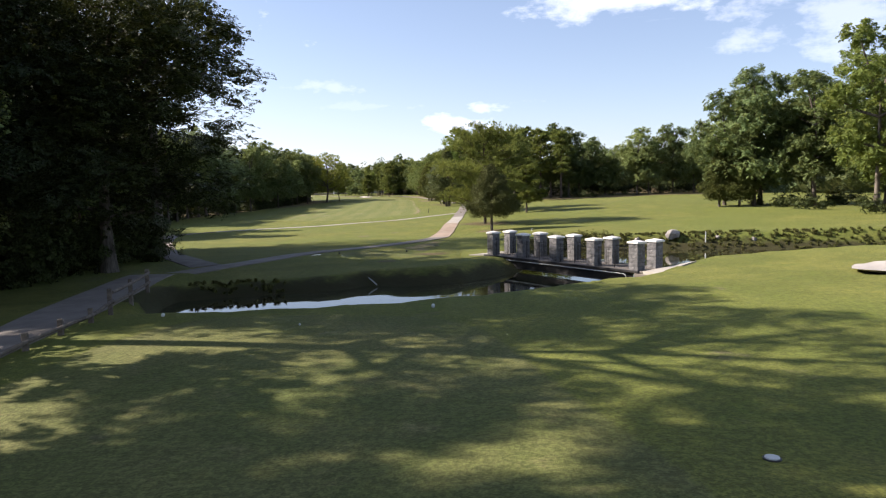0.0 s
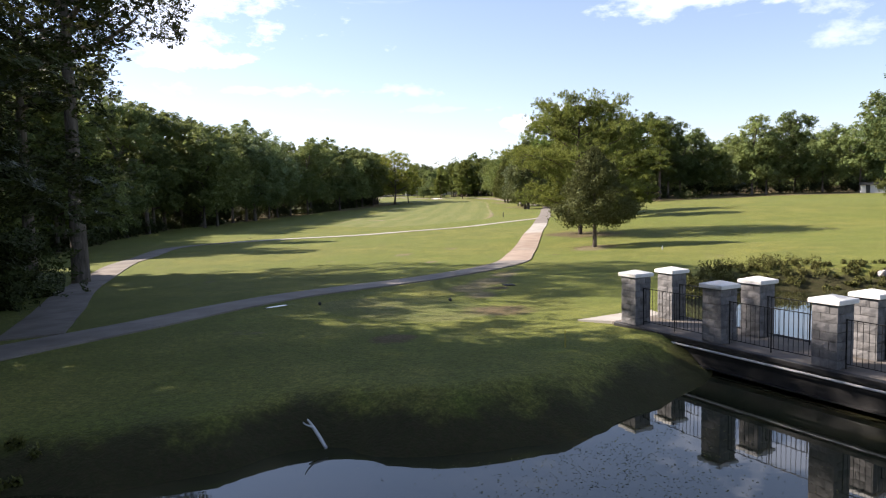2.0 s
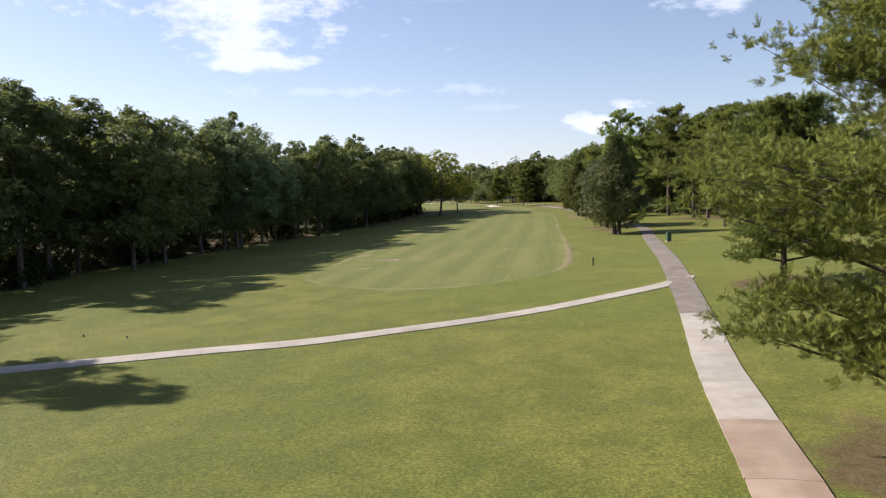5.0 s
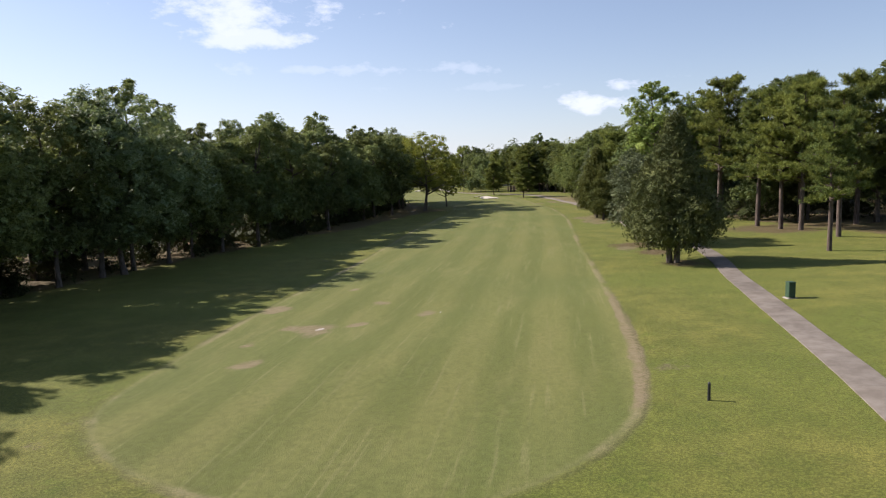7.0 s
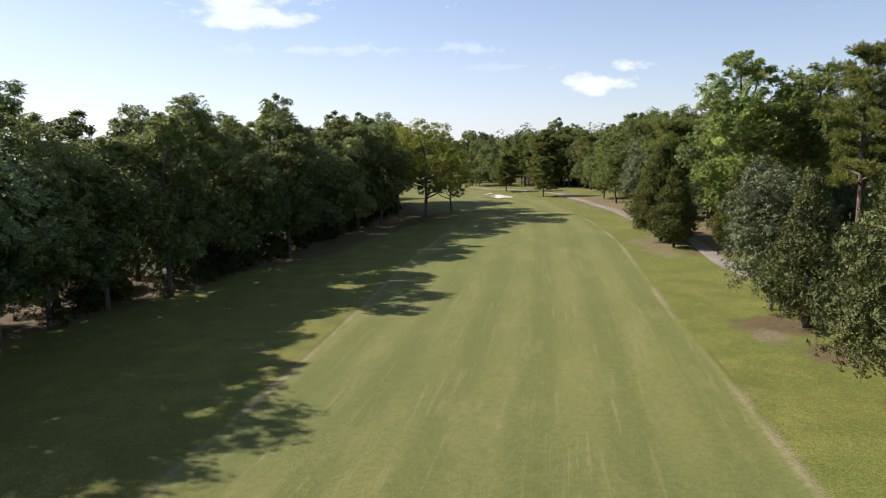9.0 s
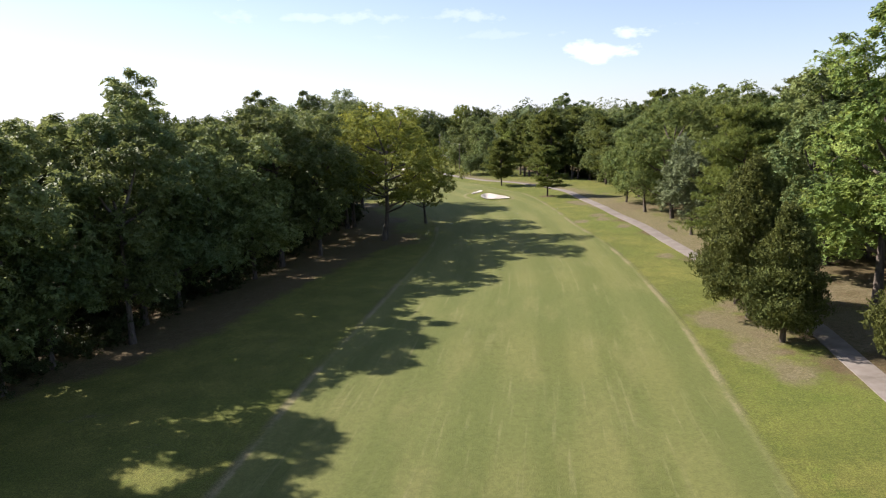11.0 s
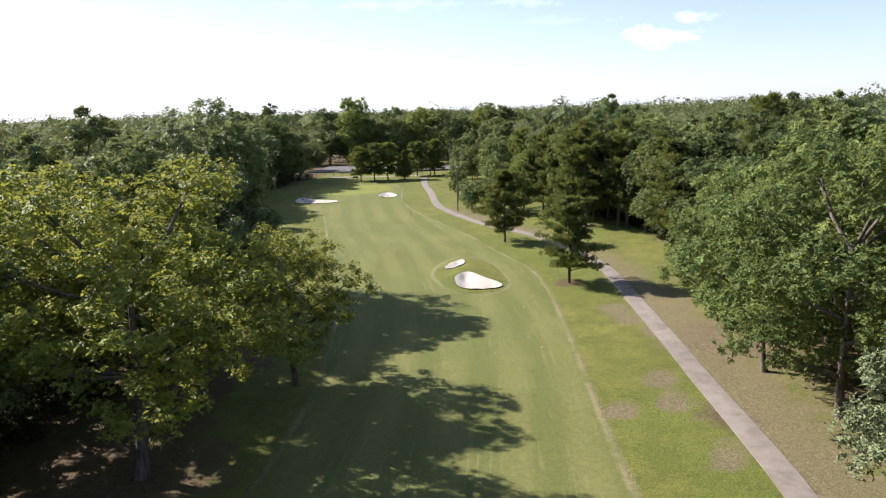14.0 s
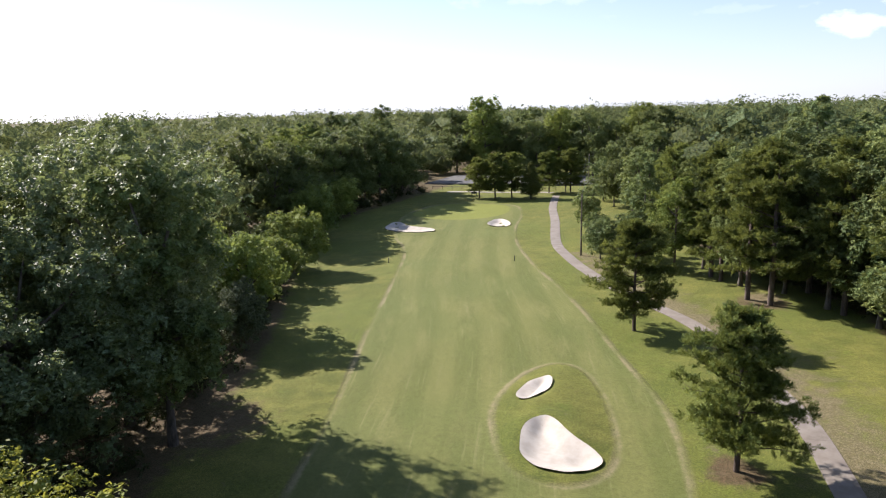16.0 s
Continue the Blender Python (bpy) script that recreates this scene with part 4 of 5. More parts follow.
PINE_BIG = Kind("pine_tree", pine(5, 11.9, 6.6, 1.9, 60, 6, 26, 10, 0.26, 0.50, 0.36, (0.12, 0.20), PINE_SHAPE), NEEDLE, PINE_BARK, "large open pine with long needles beside the concrete path", "pine", "pines")
PINE_BUSHY = Kind("pine_tree", pine(6, 13.5, 5.6, 2.0, 48, 6, 14, 7, 0.46, 0.55, 0.30, (0.13, 0.22)), NEEDLE, PINE_BARK, "bushy pine standing in a circle of bare earth", "pine", "pines")
PINES = [Kind("pine_tree", pine(81 + i, t, w, l, n, 5, *((14, 8, 0.42, 0.55) if i == 0 else (7, 6, 0.70, 0.60)), tp, (0.13, 0.24)), NEEDLE, PINE_BARK, "slender pine with a bare lower trunk", "pine", "pines") for i, (t, w, l, n, tp) in enumerate(((11, 4.1, 2.0, 44, 0.28), (20, 4.6, 7.0, 32, 0.5), (18.5, 4.8, 3.6, 36, 0.42)))]
CEDARS = [Kind("cedar_tree", cedar(91, 8.2, 3.9, 1.8, 150, 190, 0.22, 1, 0.60, (0.12, 0.22)), CEDAR, BARK, "dense dark rounded cedar with a short trunk", "cedar", "cedars"),
          Kind("cedar_tree", cedar(92, 15.2, 5.6, 1.7, 130, 170, 0.48, 2, 0.80), CEDAR, BARK, "large dense cedar with a forked pale trunk", "cedar", "cedars"),
          Kind("cedar_tree", cedar(93, 12, 4.2, 1.5, 80, 150, 0.50, 1, 0.62), CEDAR_LIT, BARK, "dense yellow-green cedar above bare red earth", "cedar", "cedars")]

rnd = random.Random(7)


def spin():
    return rnd.uniform(0, 360)


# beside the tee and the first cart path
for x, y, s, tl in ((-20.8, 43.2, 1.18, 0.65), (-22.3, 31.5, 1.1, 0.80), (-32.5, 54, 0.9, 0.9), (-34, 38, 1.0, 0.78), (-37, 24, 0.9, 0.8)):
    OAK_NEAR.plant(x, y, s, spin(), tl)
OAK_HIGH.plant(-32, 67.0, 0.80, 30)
# two tall crowns added out of view, to throw dappled shade on the tee
PINES[1].plant(-21, 12.5, 1.3, 30, label="tall unseen pine added to dapple the tee")
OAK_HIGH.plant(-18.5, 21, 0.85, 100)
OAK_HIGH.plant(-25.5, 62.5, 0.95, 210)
# low crowns added almost wholly out of view, to shade the tee's left
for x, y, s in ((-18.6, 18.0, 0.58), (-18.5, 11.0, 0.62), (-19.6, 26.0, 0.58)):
    WOODS[1].plant(x, y, s, spin(), 1.0, "leafy tree added to shade the tee")
# the pines and cedars of the first stretch
PINE_BIG.plant(5.8, 89.8, 1.0, 40)
CEDARS[0].plant(5.65, 76.1, 0.88, 10)
PINE_BUSHY.plant(9.8, 121, 0.9, 200)
PINES[0].plant(14, 112, 0.8, 70)
CEDARS[1].plant(2.0, 181.6, 1.0, 0)
CEDARS[1].plant(1.2, 196.5, 0.72, 80)
GREY.plant(0.2, 202, 0.98, 20)
CEDARS[2].plant(-3.9, 242.3, 1.08, 0)
CEDARS[2].plant(-2.9, 236.3, 0.84, 90)
CEDARS[2].plant(3.4, 229.5, 0.8, 200)
CEDARS[2].plant(-4.0, 246.6, 0.98, 290)
TALL[0].plant(7, 246, 1.05, 0)
TALL[1].plant(14, 243, 1.0, 30)
for x, y, s in ((18.7, 217, 1.0), (20.6, 212, 0.95), (22.5, 209.5, 1.0), (19, 188, 0.75), (26, 222, 1.1), (31, 214, 1.05), (15, 226, 1.15), (24, 200, 0.9), (36, 206, 1.0), (29, 232, 1.15)):
    PINES[1].plant(x, y, s, spin())
# along the cart path further on
GREY.plant(-2.6, 281.7, 1.10, 100)
PINE_BUSHY.plant(1.2, 269.7, 1.27, 40, label="broad yellow-green pine with a bare trunk beside the path")
CEDARS[0].plant(-4.2, 251.0, 0.66, 0)
for x, y, s in ((-3.2, 297.0, 1.30), (-6.6, 305.0, 1.02), (-9.0, 317.6, 0.82), (-1.5, 309, 1.25), (4.5, 288, 1.35), (-6.0, 325.5, 0.95), (4.5, 302, 1.35)):
    MAPLE.plant(x, y, s, spin(), 1.0)
for x, y, s in ((7, 275, 1.05), (8, 262, 1.1), (4.5, 256, 0.9)):
    WOODS[rnd.randrange(4)].plant(x, y, s, spin(), 0.98)
PINES[0].plant(-24.3, 331.2, 0.97, 15, label="lone pine on the rough beside the cart path")
PINES[0].plant(-36.8, 356.6, 1.06, 140, label="lone pine on the rough beside the cart path")
for x, y, s in ((-27.6, 371.9, 0.95), (-25.1, 370.3, 1.0), (-12.8, 359.5, 0.9), (-18.0, 369, 1.0), (-33, 382, 0.95), (-31.5, 380, 0.8), (-11.5, 352, 0.85), (-40, 392, 0.9)):
    PINES[2].plant(x, y, s, spin())
TALL[0].plant(-38, 384, 0.55, 80, label="small yellow-green tree among the pines")
for x, y, s in ((-49.5, 388.0, 0.42), (-46, 390, 0.46), (-51.5, 393, 0.40), (-43.5, 386, 0.40)):
    WOODS[2].plant(x, y, s, spin(), 0.95, "rounded dark green thicket beside the cart path")
# behind the green
for x, y, s in ((-98, 446.5, 0.95), (-94, 447.5, 1.05), (-90.5, 450, 1.05), (-84.2, 460, 1.0), (-79, 462, 1.05)):
    PINES[0].plant(x, y, s, spin(), label="pine behind the putting green")
CEDARS[2].plant(-84.5, 448, 0.75, 0, label="upright dark tree behind the putting green")
# groves across the pond
for x, y, s, k in ((44, 107, 1.0, 0), (47, 103.5, 1.05, 2), (50, 108, 1.1, 1), (53, 98, 1.0, 3), (57, 90, 1.05, 0), (56, 104, 1.1, 2), (62, 96, 1.1, 1), (61, 84, 1.0, 3)):
    WOODS[k].plant(x, y, s, spin(), 1.0, "tall leafy tree in the grove across the pond")
CEDARS[2].plant(42.2, 104.5, 0.72, 0)
CEDARS[2].plant(44.6, 103.0, 0.70, 60)
for x, y, s in ((50.5, 80, 0.92), (56.5, 75, 0.95), (53, 70, 0.85)):
    TALL[rnd.randrange(2)].plant(x, y, s, spin(), 1.0, "tall light green tree beside the pond")
# the woods that line the fairway on its west side
y = 58.0
while y < 455:
    big = 225 < y < 345
    x = float(edge_left(y))
    low = 322 < y < 378 or 68 < y < 88 or 104 < y < 124
    if abs(y - 281) > 8 and not 300 < y < 316:
        WOODS[rnd.randrange(4)].plant(x - (1.4 if y < 322 else 5.5) + rnd.uniform(-1.6, 1.0), y, rnd.uniform(0.90, 1.08) * (0.40 if low and y > 322 else 0.50 if low else 0.95 if 224 < y < 237 else 1.06 if big else 1.16 if y < 172 else 1.05 if y < 225 else 0.9), spin(), rnd.uniform(0.94, 1.08))
    BACK[rnd.randrange(3)].plant(x - (14 if y > 322 else 21 if 104 < y < 124 else 11) + rnd.uniform(-2, 2), y + rnd.uniform(-2, 2), rnd.uniform(0.88, 1.04) * (0.46 if low and y > 322 else 1.1 if 104 < y < 124 else 0.9 if low else 1.06), spin(), rnd.uniform(0.95, 1.1))
    y += rnd.uniform(5.2, 7.4)
for x, y, s, tl in ((-76.0, 341.5, 1.45, 1.2), (-86.0, 358, 1.1, 1.05), (-91, 367, 1.3, 1.1), (-103, 386.5, 1.45, 1.1), (-83, 350, 1.0, 1.0), (-113, 408, 1.3, 1.0)):
    BUSH.plant(x, y, s, spin(), tl)
GREY.plant(-71.5, 337.0, 0.62, 10, label="low silvery grey-green shrub in front of taller trees")
for x, y, s in ((-101, 393, 1.0), (-108, 402, 1.05), (-114, 418, 1.0)):
    TALL[rnd.randrange(2)].plant(x - 14, y, s * 0.86, spin(), 1.0, "tall fresh green tree rising out of the woods")
OAK_BIG.plant(-46.0, 281.5, 1.17, 0, 0.86)
OAK_BIG.plant(-55.5, 292.5, 0.95, 120, 1.0)
OAK_BIG.plant(-43.0, 296.5, 0.66, 230, 1.0, "small yellow-green oak in front of taller dark trees")
OAK_SIDE.plant(-58, 276, 0.9, 300, 1.1)
OAK_SIDE.plant(-67.5, 320, 1.08, 40, 1.10)
OAK_SIDE.plant(-62, 309, 0.9, 140)
OAK_SIDE.plant(-61, 181, 1.08, 250)
WOODS[0].plant(-58.5, 149, 1.12, 10)
WOODS[2].plant(-60, 158, 1.12, 200)
for x, y, s in ((-50.5, 97, 0.72), (-70, 111, 1.0), (-74, 121, 1.02)):
    TALL[rnd.randrange(2)].plant(x, y, s, spin(), 0.95, "sunlit yellow-green tree at the edge of the woods")
# beyond the car park and beside it
for i in range(13):
    x = -134 + 6.2 * i
    (TALL if i % 4 == 2 else WOODS)[rnd.randrange(2)].plant(x, 503 + 4 * math.sin(i * 2.1), rnd.uniform(0.95, 1.2), spin(), 1.0, "tall leafy tree behind the car park")
for x, y, s in ((-66, 447, 0.62), (-61, 438, 0.66), (-70, 468, 0.8), (-60, 455, 0.8), (-55, 430, 0.7), (-51, 418, 0.75), (-62, 472, 0.9), (-54, 445, 0.85), (-47, 405, 0.75), (-57.5, 408, 0.5)):
    WOODS[rnd.randrange(4)].plant(x, y, s, spin(), 1.0, "leafy tree beside the end of the cart path")
# the line of woods beyond the second field
for i in range(20):
    x = 19 + i * 4.9 + rnd.uniform(-1.5, 1.5)
    WOODS[rnd.randrange(4)].plant(x, 222 + 6 * math.sin(i * 1.3) - 0.28 * (x - 30), rnd.uniform(0.95, 1.2), spin(), 1.0, "leafy tree in the line of woods behind the field")
# woods east of the cart path
y = 259.0
while y < 394:
    x = float(np.interp(y, (258, 310, 330, 345, 355, 362, 371, 381, 394), (13, 6, -1, -7, -11.5, -15.5, -18, -26, -33)))
    pick = rnd.random()
    (WOODS[rnd.randrange(4)] if pick < 0.5 or y > 335 else PINES[2] if pick < 0.75 else MAPLE).plant(x + 2.0 + rnd.uniform(-0.8, 1.2), y, rnd.uniform(0.85, 1.05) * (1.1 if pick >= 0.75 and y < 335 else 0.92), spin())
    (PINES[1] if rnd.random() < 0.35 else BACK[rnd.randrange(3)]).plant(x + 9 + rnd.uniform(-1, 2), y + rnd.uniform(-2, 2), rnd.uniform(0.9, 1.1), spin())
    y += rnd.uniform(5.4, 7.2)


for x, y, s in ((-29, 378, 0.88), (-24, 376, 0.95), (-19.5, 371, 0.9), (-15, 365.5, 0.92), (-11.5, 359, 0.95), (-34.5, 386, 0.8), (-8, 352.5, 0.95), (-22, 382, 1.05), (-13, 372, 1.05)):
    WOODS[rnd.randrange(4)].plant(x, y, s, spin(), 1.0, "dark leafy tree crowding behind tall pines")


# ---- woods that nobody could count ----
def open_land(x, y):
    """True on the course, its fields, the car park and the planted edges."""
    east = np.interp(y, (-400, 224, 226, 240, 262, 310, 345, 390, 440, 470, 474), (128, 100, 40, 34, 24, 13, 2, -20, -52, -60, -60))
    west = edge_left(y) - 15
    west = np.where(y < 58, -42, west)
    return (x > west) & (x < east) & (y < 507)


def scatter_woods(name, label, step_m, near, far, leaves, leaf, seed):
    """Crowns on a shaken grid between two distances from the course's middle line, all in one mesh."""
    rng = np.random.default_rng(seed)
    gx, gy = np.meshgrid(np.arange(-900, 900, step_m), np.arange(-60, 1700, step_m))
    gx, gy = (g.ravel() + rng.uniform(-0.38, 0.38, g.size) * step_m for g in (gx, gy))
    axis = np.interp(gy, (0, 130, 260, 350, 450, 1700), (0, -15, -22, -45, -90, -90))
    d = np.hypot(gx - axis, np.maximum(gy - 470, 0))
    keep = ~open_land(gx, gy) & (d >= near) & (d < far) & (gy > 20 + 0.75 * np.abs(gx) - 60)
    gx, gy = gx[keep], gy[keep]
    gz_ = height(gx, gy)
    n = len(gx)
    tall = rng.uniform(10.5, 19.5, n) + 2.4 * np.sin(gx * 0.05) * np.sin(gy * 0.04) + np.where(rng.random(n) < 0.12, 3.5, 0)
    wide = step_m * rng.uniform(0.46, 0.74, n)
    tone = rng.random(n)
    lumps = 9
    top = np.stack([gx, gy, gz_ + tall - wide * 1.25], 1)
    a, f = np.tile(np.arange(lumps), n) * 2.4 + np.repeat(tone * 6, lumps), np.tile(np.linspace(0.95, -0.9, lumps), n)
    k = np.stack([np.sqrt(1 - f * f) * np.cos(a), np.sqrt(1 - f * f) * np.sin(a), f], 1)
    cen = np.repeat(top, lumps, 0) + k * (np.repeat(wide, lumps) * rng.uniform(0.5, 0.75, n * lumps))[:, None] * np.array([1, 1, 1.25])
    rad = np.repeat(wide, lumps) * rng.uniform(0.34, 0.50, n * lumps)
    each = max(leaves // lumps, 1)
    d = ball(rng, len(cen) * each) + 0.5 * np.repeat(k, each, 0) + np.array([0, 0, 0.35])
    d /= np.linalg.norm(d, axis=1, keepdims=True)
    pos = np.repeat(cen, each, 0) + d * (np.repeat(rad, each) * rng.uniform(0.82, 1.04, len(d)))[:, None] * np.array([1, 1, 0.85])
    nor = d * 0.9 + rng.normal(size=d.shape) * 0.28 + np.array([0, 0, 0.15])
    leafy = cards(pos, nor, rng.uniform(0.65, 1.35, len(pos)) * leaf, rng, 0.85)
    v, q = joined([leafy, cores(top, wide * 0.80, rng)])
    me = quad_mesh(name, v, q, LEAF_FAR)
    tones = np.concatenate([np.repeat(tone, lumps * each * 4), np.repeat(tone, 8)])
    me.attributes.new("tone", "FLOAT", "POINT").data.foreach_set("value", tones.astype(np.float32))
    return tagged(new(name, me), label, "woods", kind="stuff")


scatter_woods("woods", "dense leafy green treetops of the surrounding woods", 10.5, 0, 120, 162, 0.95, 5)
scatter_woods("woods", "treetops of more distant woods", 13.5, 120, 300, 108, 1.3, 6)
scatter_woods("woods", "far wooded country at the horizon", 23.0, 300, 1300, 63, 2.2, 7)


def undergrowth():
    """Shrubs and low branches that close the foot of the woods."""
    rng = np.random.default_rng(12)
    cen, rad = [], []
    for yy in np.arange(0, 452, 1.5):
        for _ in range(4 if yy < 170 or 215 < yy < 310 else 2):
            off = rng.uniform(0.5, 9) if yy < 170 else rng.uniform(1.5, 14)
            x, y = float(edge_left(yy)) - off + (2.5 if yy < 50 else 0), yy + rng.uniform(-1, 1)
            if 262 < yy < 292 and off < 5:
                continue
            r = rng.uniform(0.7, 1.6) + 0.16 * off
            cen.append((x, y, hz(x, y) + r * rng.uniform(0.3, 1.1)))
            rad.append(r)
    for _ in range(90):
        x, y = rng.uniform(-27, -20.6), rng.uniform(22, 56)
        r = rng.uniform(0.9, 2.2)
        cen.append((x - 0.6, y, hz(x, y) + r * rng.uniform(0.3, 1.6)))
        rad.append(r)
    for yy in np.concatenate([np.arange(200, 330, 2.2), np.arange(330, 396, 0.8)]):
        x, y = float(np.interp(yy, (200, 240, 262, 310, 330, 345, 355, 362, 371, 381, 394), (42, 26, 15, 7, 1, -5.5, -10, -14, -17, -25, -32))) + rng.uniform(0, 7), yy
        r = rng.uniform(0.8, 1.8) * (1.4 if yy > 330 else 1.0)
        cen.append((x, y, hz(x, y) + r * rng.uniform(0.3, 1.0)))
        rad.append(r)
    for xx in np.arange(12, 118, 0.9):
        x, y = xx, 227 - 0.28 * (xx - 30) + rng.uniform(-4, 4)
        r = rng.uniform(1.3, 3.0)
        cen.append((x, y, hz(x, y) + r * rng.uniform(0.4, 1.2)))
        rad.append(r)
    for _ in range(34):
        x, y = rng.uniform(47, 66), rng.uniform(72, 112)
        r = rng.uniform(0.7, 1.6)
        cen.append((x, y, hz(x, y) + r * 0.6))
        rad.append(r)
    cen, rad = np.array(cen), np.array(rad)
    each = 34
    k = ball(rng, len(cen) * each)
    pos = np.repeat(cen, each, 0) + k * (np.repeat(rad, each) * rng.uniform(0.6, 1.2, len(k)))[:, None]
    nor = k * 0.7 + rng.normal(size=k.shape) * 0.6 + np.array([0, 0, 0.3])
    v, q = joined([cards(pos, nor, rng.uniform(0.6, 1.4, len(pos)) * 0.8, rng), cores(cen, rad * 0.6, rng)])
    # takes the shaded leaf colour, so the woods' foot reads as dark
    tagged(new("undergrowth", quad_mesh("undergrowth", v, q, LEAF_SHADED)), "tangled green shrubs at the foot of the woods", "shrubs", kind="stuff")


undergrowth()


# ---- small mesh helpers ----
def part(name, bm, mat, parent=None, label=""):
    """Links a bmesh as one mesh object, under a thing or a part."""
    me = bpy.data.meshes.new(name)
    bm.to_mesh(me)
    bm.free()
    me.materials.append(mat)
    ob = new(name, me)
    if parent:
        ob.parent = parent
    return tagged(ob, label) if label else ob


def box(sx, sy, sz, x=0, y=0, z=0, bevel=0.0, turn=0.0):
    """A box whose base centre stands at (x, y, z), with bevelled edges."""
    bm = bmesh.new()
    bmesh.ops.create_cube(bm, size=1, matrix=pose(x, y, z + sz / 2, 0, 0, turn) @ Matrix.Diagonal((sx, sy, sz, 1)))
    if bevel:
        bmesh.ops.bevel(bm, geom=bm.edges[:], offset=bevel, segments=1, affect="EDGES")
    return bm


def rod(a, b, r, r2=None, sides=6):
    """A closed round bar from a to b."""
    bm = bmesh.new()
    a, b = Vector(a), Vector(b)
    m = Matrix.Translation((a + b) / 2) @ (b - a).to_track_quat("Z", "Y").to_matrix().to_4x4()
    bmesh.ops.create_cone(bm, cap_ends=True, segments=sides, radius1=r, radius2=r if r2 is None else r2, depth=(b - a).length, matrix=m)
    return bm


def curve_points(points, gap):
    """Points every gap metres along a smooth line through the given ones."""
    p = [Vector((*q, 0)) for q in points]
    p = [2 * p[0] - p[1], *p, 2 * p[-1] - p[-2]]
    dense = []
    for a, b, c, d in zip(p, p[1:], p[2:], p[3:]):
        n = max(2, int((c - b).length / 0.5))
        for i in range(n):
            t = i / n
            dense.append(0.5 * (2 * b + (c - a) * t + (2 * a - 5 * b + 4 * c - d) * t * t + (3 * b - a - 3 * c + d) * t ** 3))
    dense.append(p[-2])
    out, run = [dense[0]], 0.0
    for a, b in zip(dense, dense[1:]):
        run += (b - a).length
        if run >= gap:
            out.append(b)
            run = 0.0
    return out


# ---- cart paths of poured slabs ----
MAIN = [(-10.5, -6), (-11.6, 8), (-12.9, 19), (-13.9, 25), (-15.0, 32.3), (-15.6, 37.5), (-14.4, 42), (-12.4, 46), (-11, 49.3), (-9.4, 52.5), (-7, 55.5), (-4.2, 58.5), (-1.7, 61.7), (-0.3, 65.5), (0.2, 72.4), (0.7, 79), (1.3, 88.8), (1.9, 100), (2.7, 110), (3.5, 122), (4.4, 136), (5, 150),
        (5.8, 170), (6.7, 183), (6.4, 195), (4.6, 207), (2.2, 216.5), (0.7, 222.5), (0.5, 231), (0.5, 240), (-0.6, 249), (-2.7, 257.6), (-4.1, 266), (-5.9, 276), (-7.9, 287), (-10.6, 299), (-14.6, 316), (-18.2, 331), (-22, 343.2), (-30, 358.4), (-37.2, 366.5), (-47, 377.5), (-54.5, 388), (-60, 398), (-67.6, 418.5),
        (-73, 432), (-77, 444), (-81, 457)]
SIDE = [(-15.2, 44.5), (-18.5, 50.5), (-24, 60.5), (-30.6, 76), (-35.0, 88.5), (-36.2, 95), (-34.5, 99.3), (-31.2, 100.3), (-27, 102.2), (-22.5, 104.7), (-17, 107.1), (-11.1, 110.9), (-4.3, 116.2), (0.2, 120.2), (2.3, 122.5), (3.7, 124.6), (4.5, 127.0)]
FAR_PATH = [(-112, 455), (-104, 457.5), (-95, 459), (-86, 460.5), (-81, 459)]


def build_path(name, points, widths, length, label, tint, proud=0.055):
    """Slabs of concrete end to end, with open joints, each lying on the ground."""
    path = tagged(new(name), label, "path", kind="structure")
    pts = curve_points(points, length / 3)
    rng = random.Random(len(points))
    for i in range(0, len(pts) - 3, 3):
        verts, faces = [], []
        for j in range(4):
            p = pts[i + j]
            d = (pts[min(i + j + 1, len(pts) - 1)] - pts[max(i + j - 1, 0)]).normalized()
            if j == 0:
                p = p + d * 0.007
            if j == 3:
                p = p - d * 0.007
            w = float(np.interp(p.y, *zip(*widths))) / 2
            side = Vector((d.y, -d.x, 0))
            for f in (-1, -0.33, 0.33, 1):
                q = p + side * (f * w + (rng.uniform(-0.02, 0.02) if abs(f) == 1 else 0))
                verts.append((q.x, q.y, hz(q.x, q.y) + proud + (0 if abs(f) == 1 else 0.02)))
        n = len(verts)
        edge = [0, 4, 8, 12, 13, 14, 15, 11, 7, 3, 2, 1]
        verts += [(verts[k][0], verts[k][1], verts[k][2] - 0.14) for k in edge]
        for j in range(3):
            for f in range(3):
                a = j * 4 + f
                faces.append((a, a + 4, a + 5, a + 1)[::-1])
        for k in range(len(edge)):
            a, b = edge[k], edge[(k + 1) % len(edge)]
            faces.append((a, b, n + (k + 1) % len(edge), n + k))
        link_mesh("slab", verts, faces, tint(pts[i].y), path)
    return path


def main_tint(y):
    # below y 62 the paler mix puts dappled light into the slabs' colour
    return CONCRETE_PINK if 62.0 < y < 93.5 else CONCRETE_NEW if 62 < y < 110.5 else CONCRETE_PALER if y > 200 or y < 62 else CONCRETE


build_path("cart_path", MAIN, ((-10, 2.6), (30, 2.5), (45, 2.1), (60, 2.0), (66, 1.9), (80, 1.75), (470, 1.75)), 4.2, "narrow poured concrete cart path winding beside the fairway", main_tint)
build_path("cart_path", SIDE, ((0, 2.0), (90, 1.9), (103, 1.5), (130, 1.45)), 3.0, "pale concrete cart path crossing the grass", lambda y: CONCRETE_NEW if y > 99 else CONCRETE, 0.043)
build_path("cart_path", FAR_PATH, ((0, 1.8), (600, 1.8)), 3.0, "pale concrete path behind the putting green", lambda y: CONCRETE_NEW)


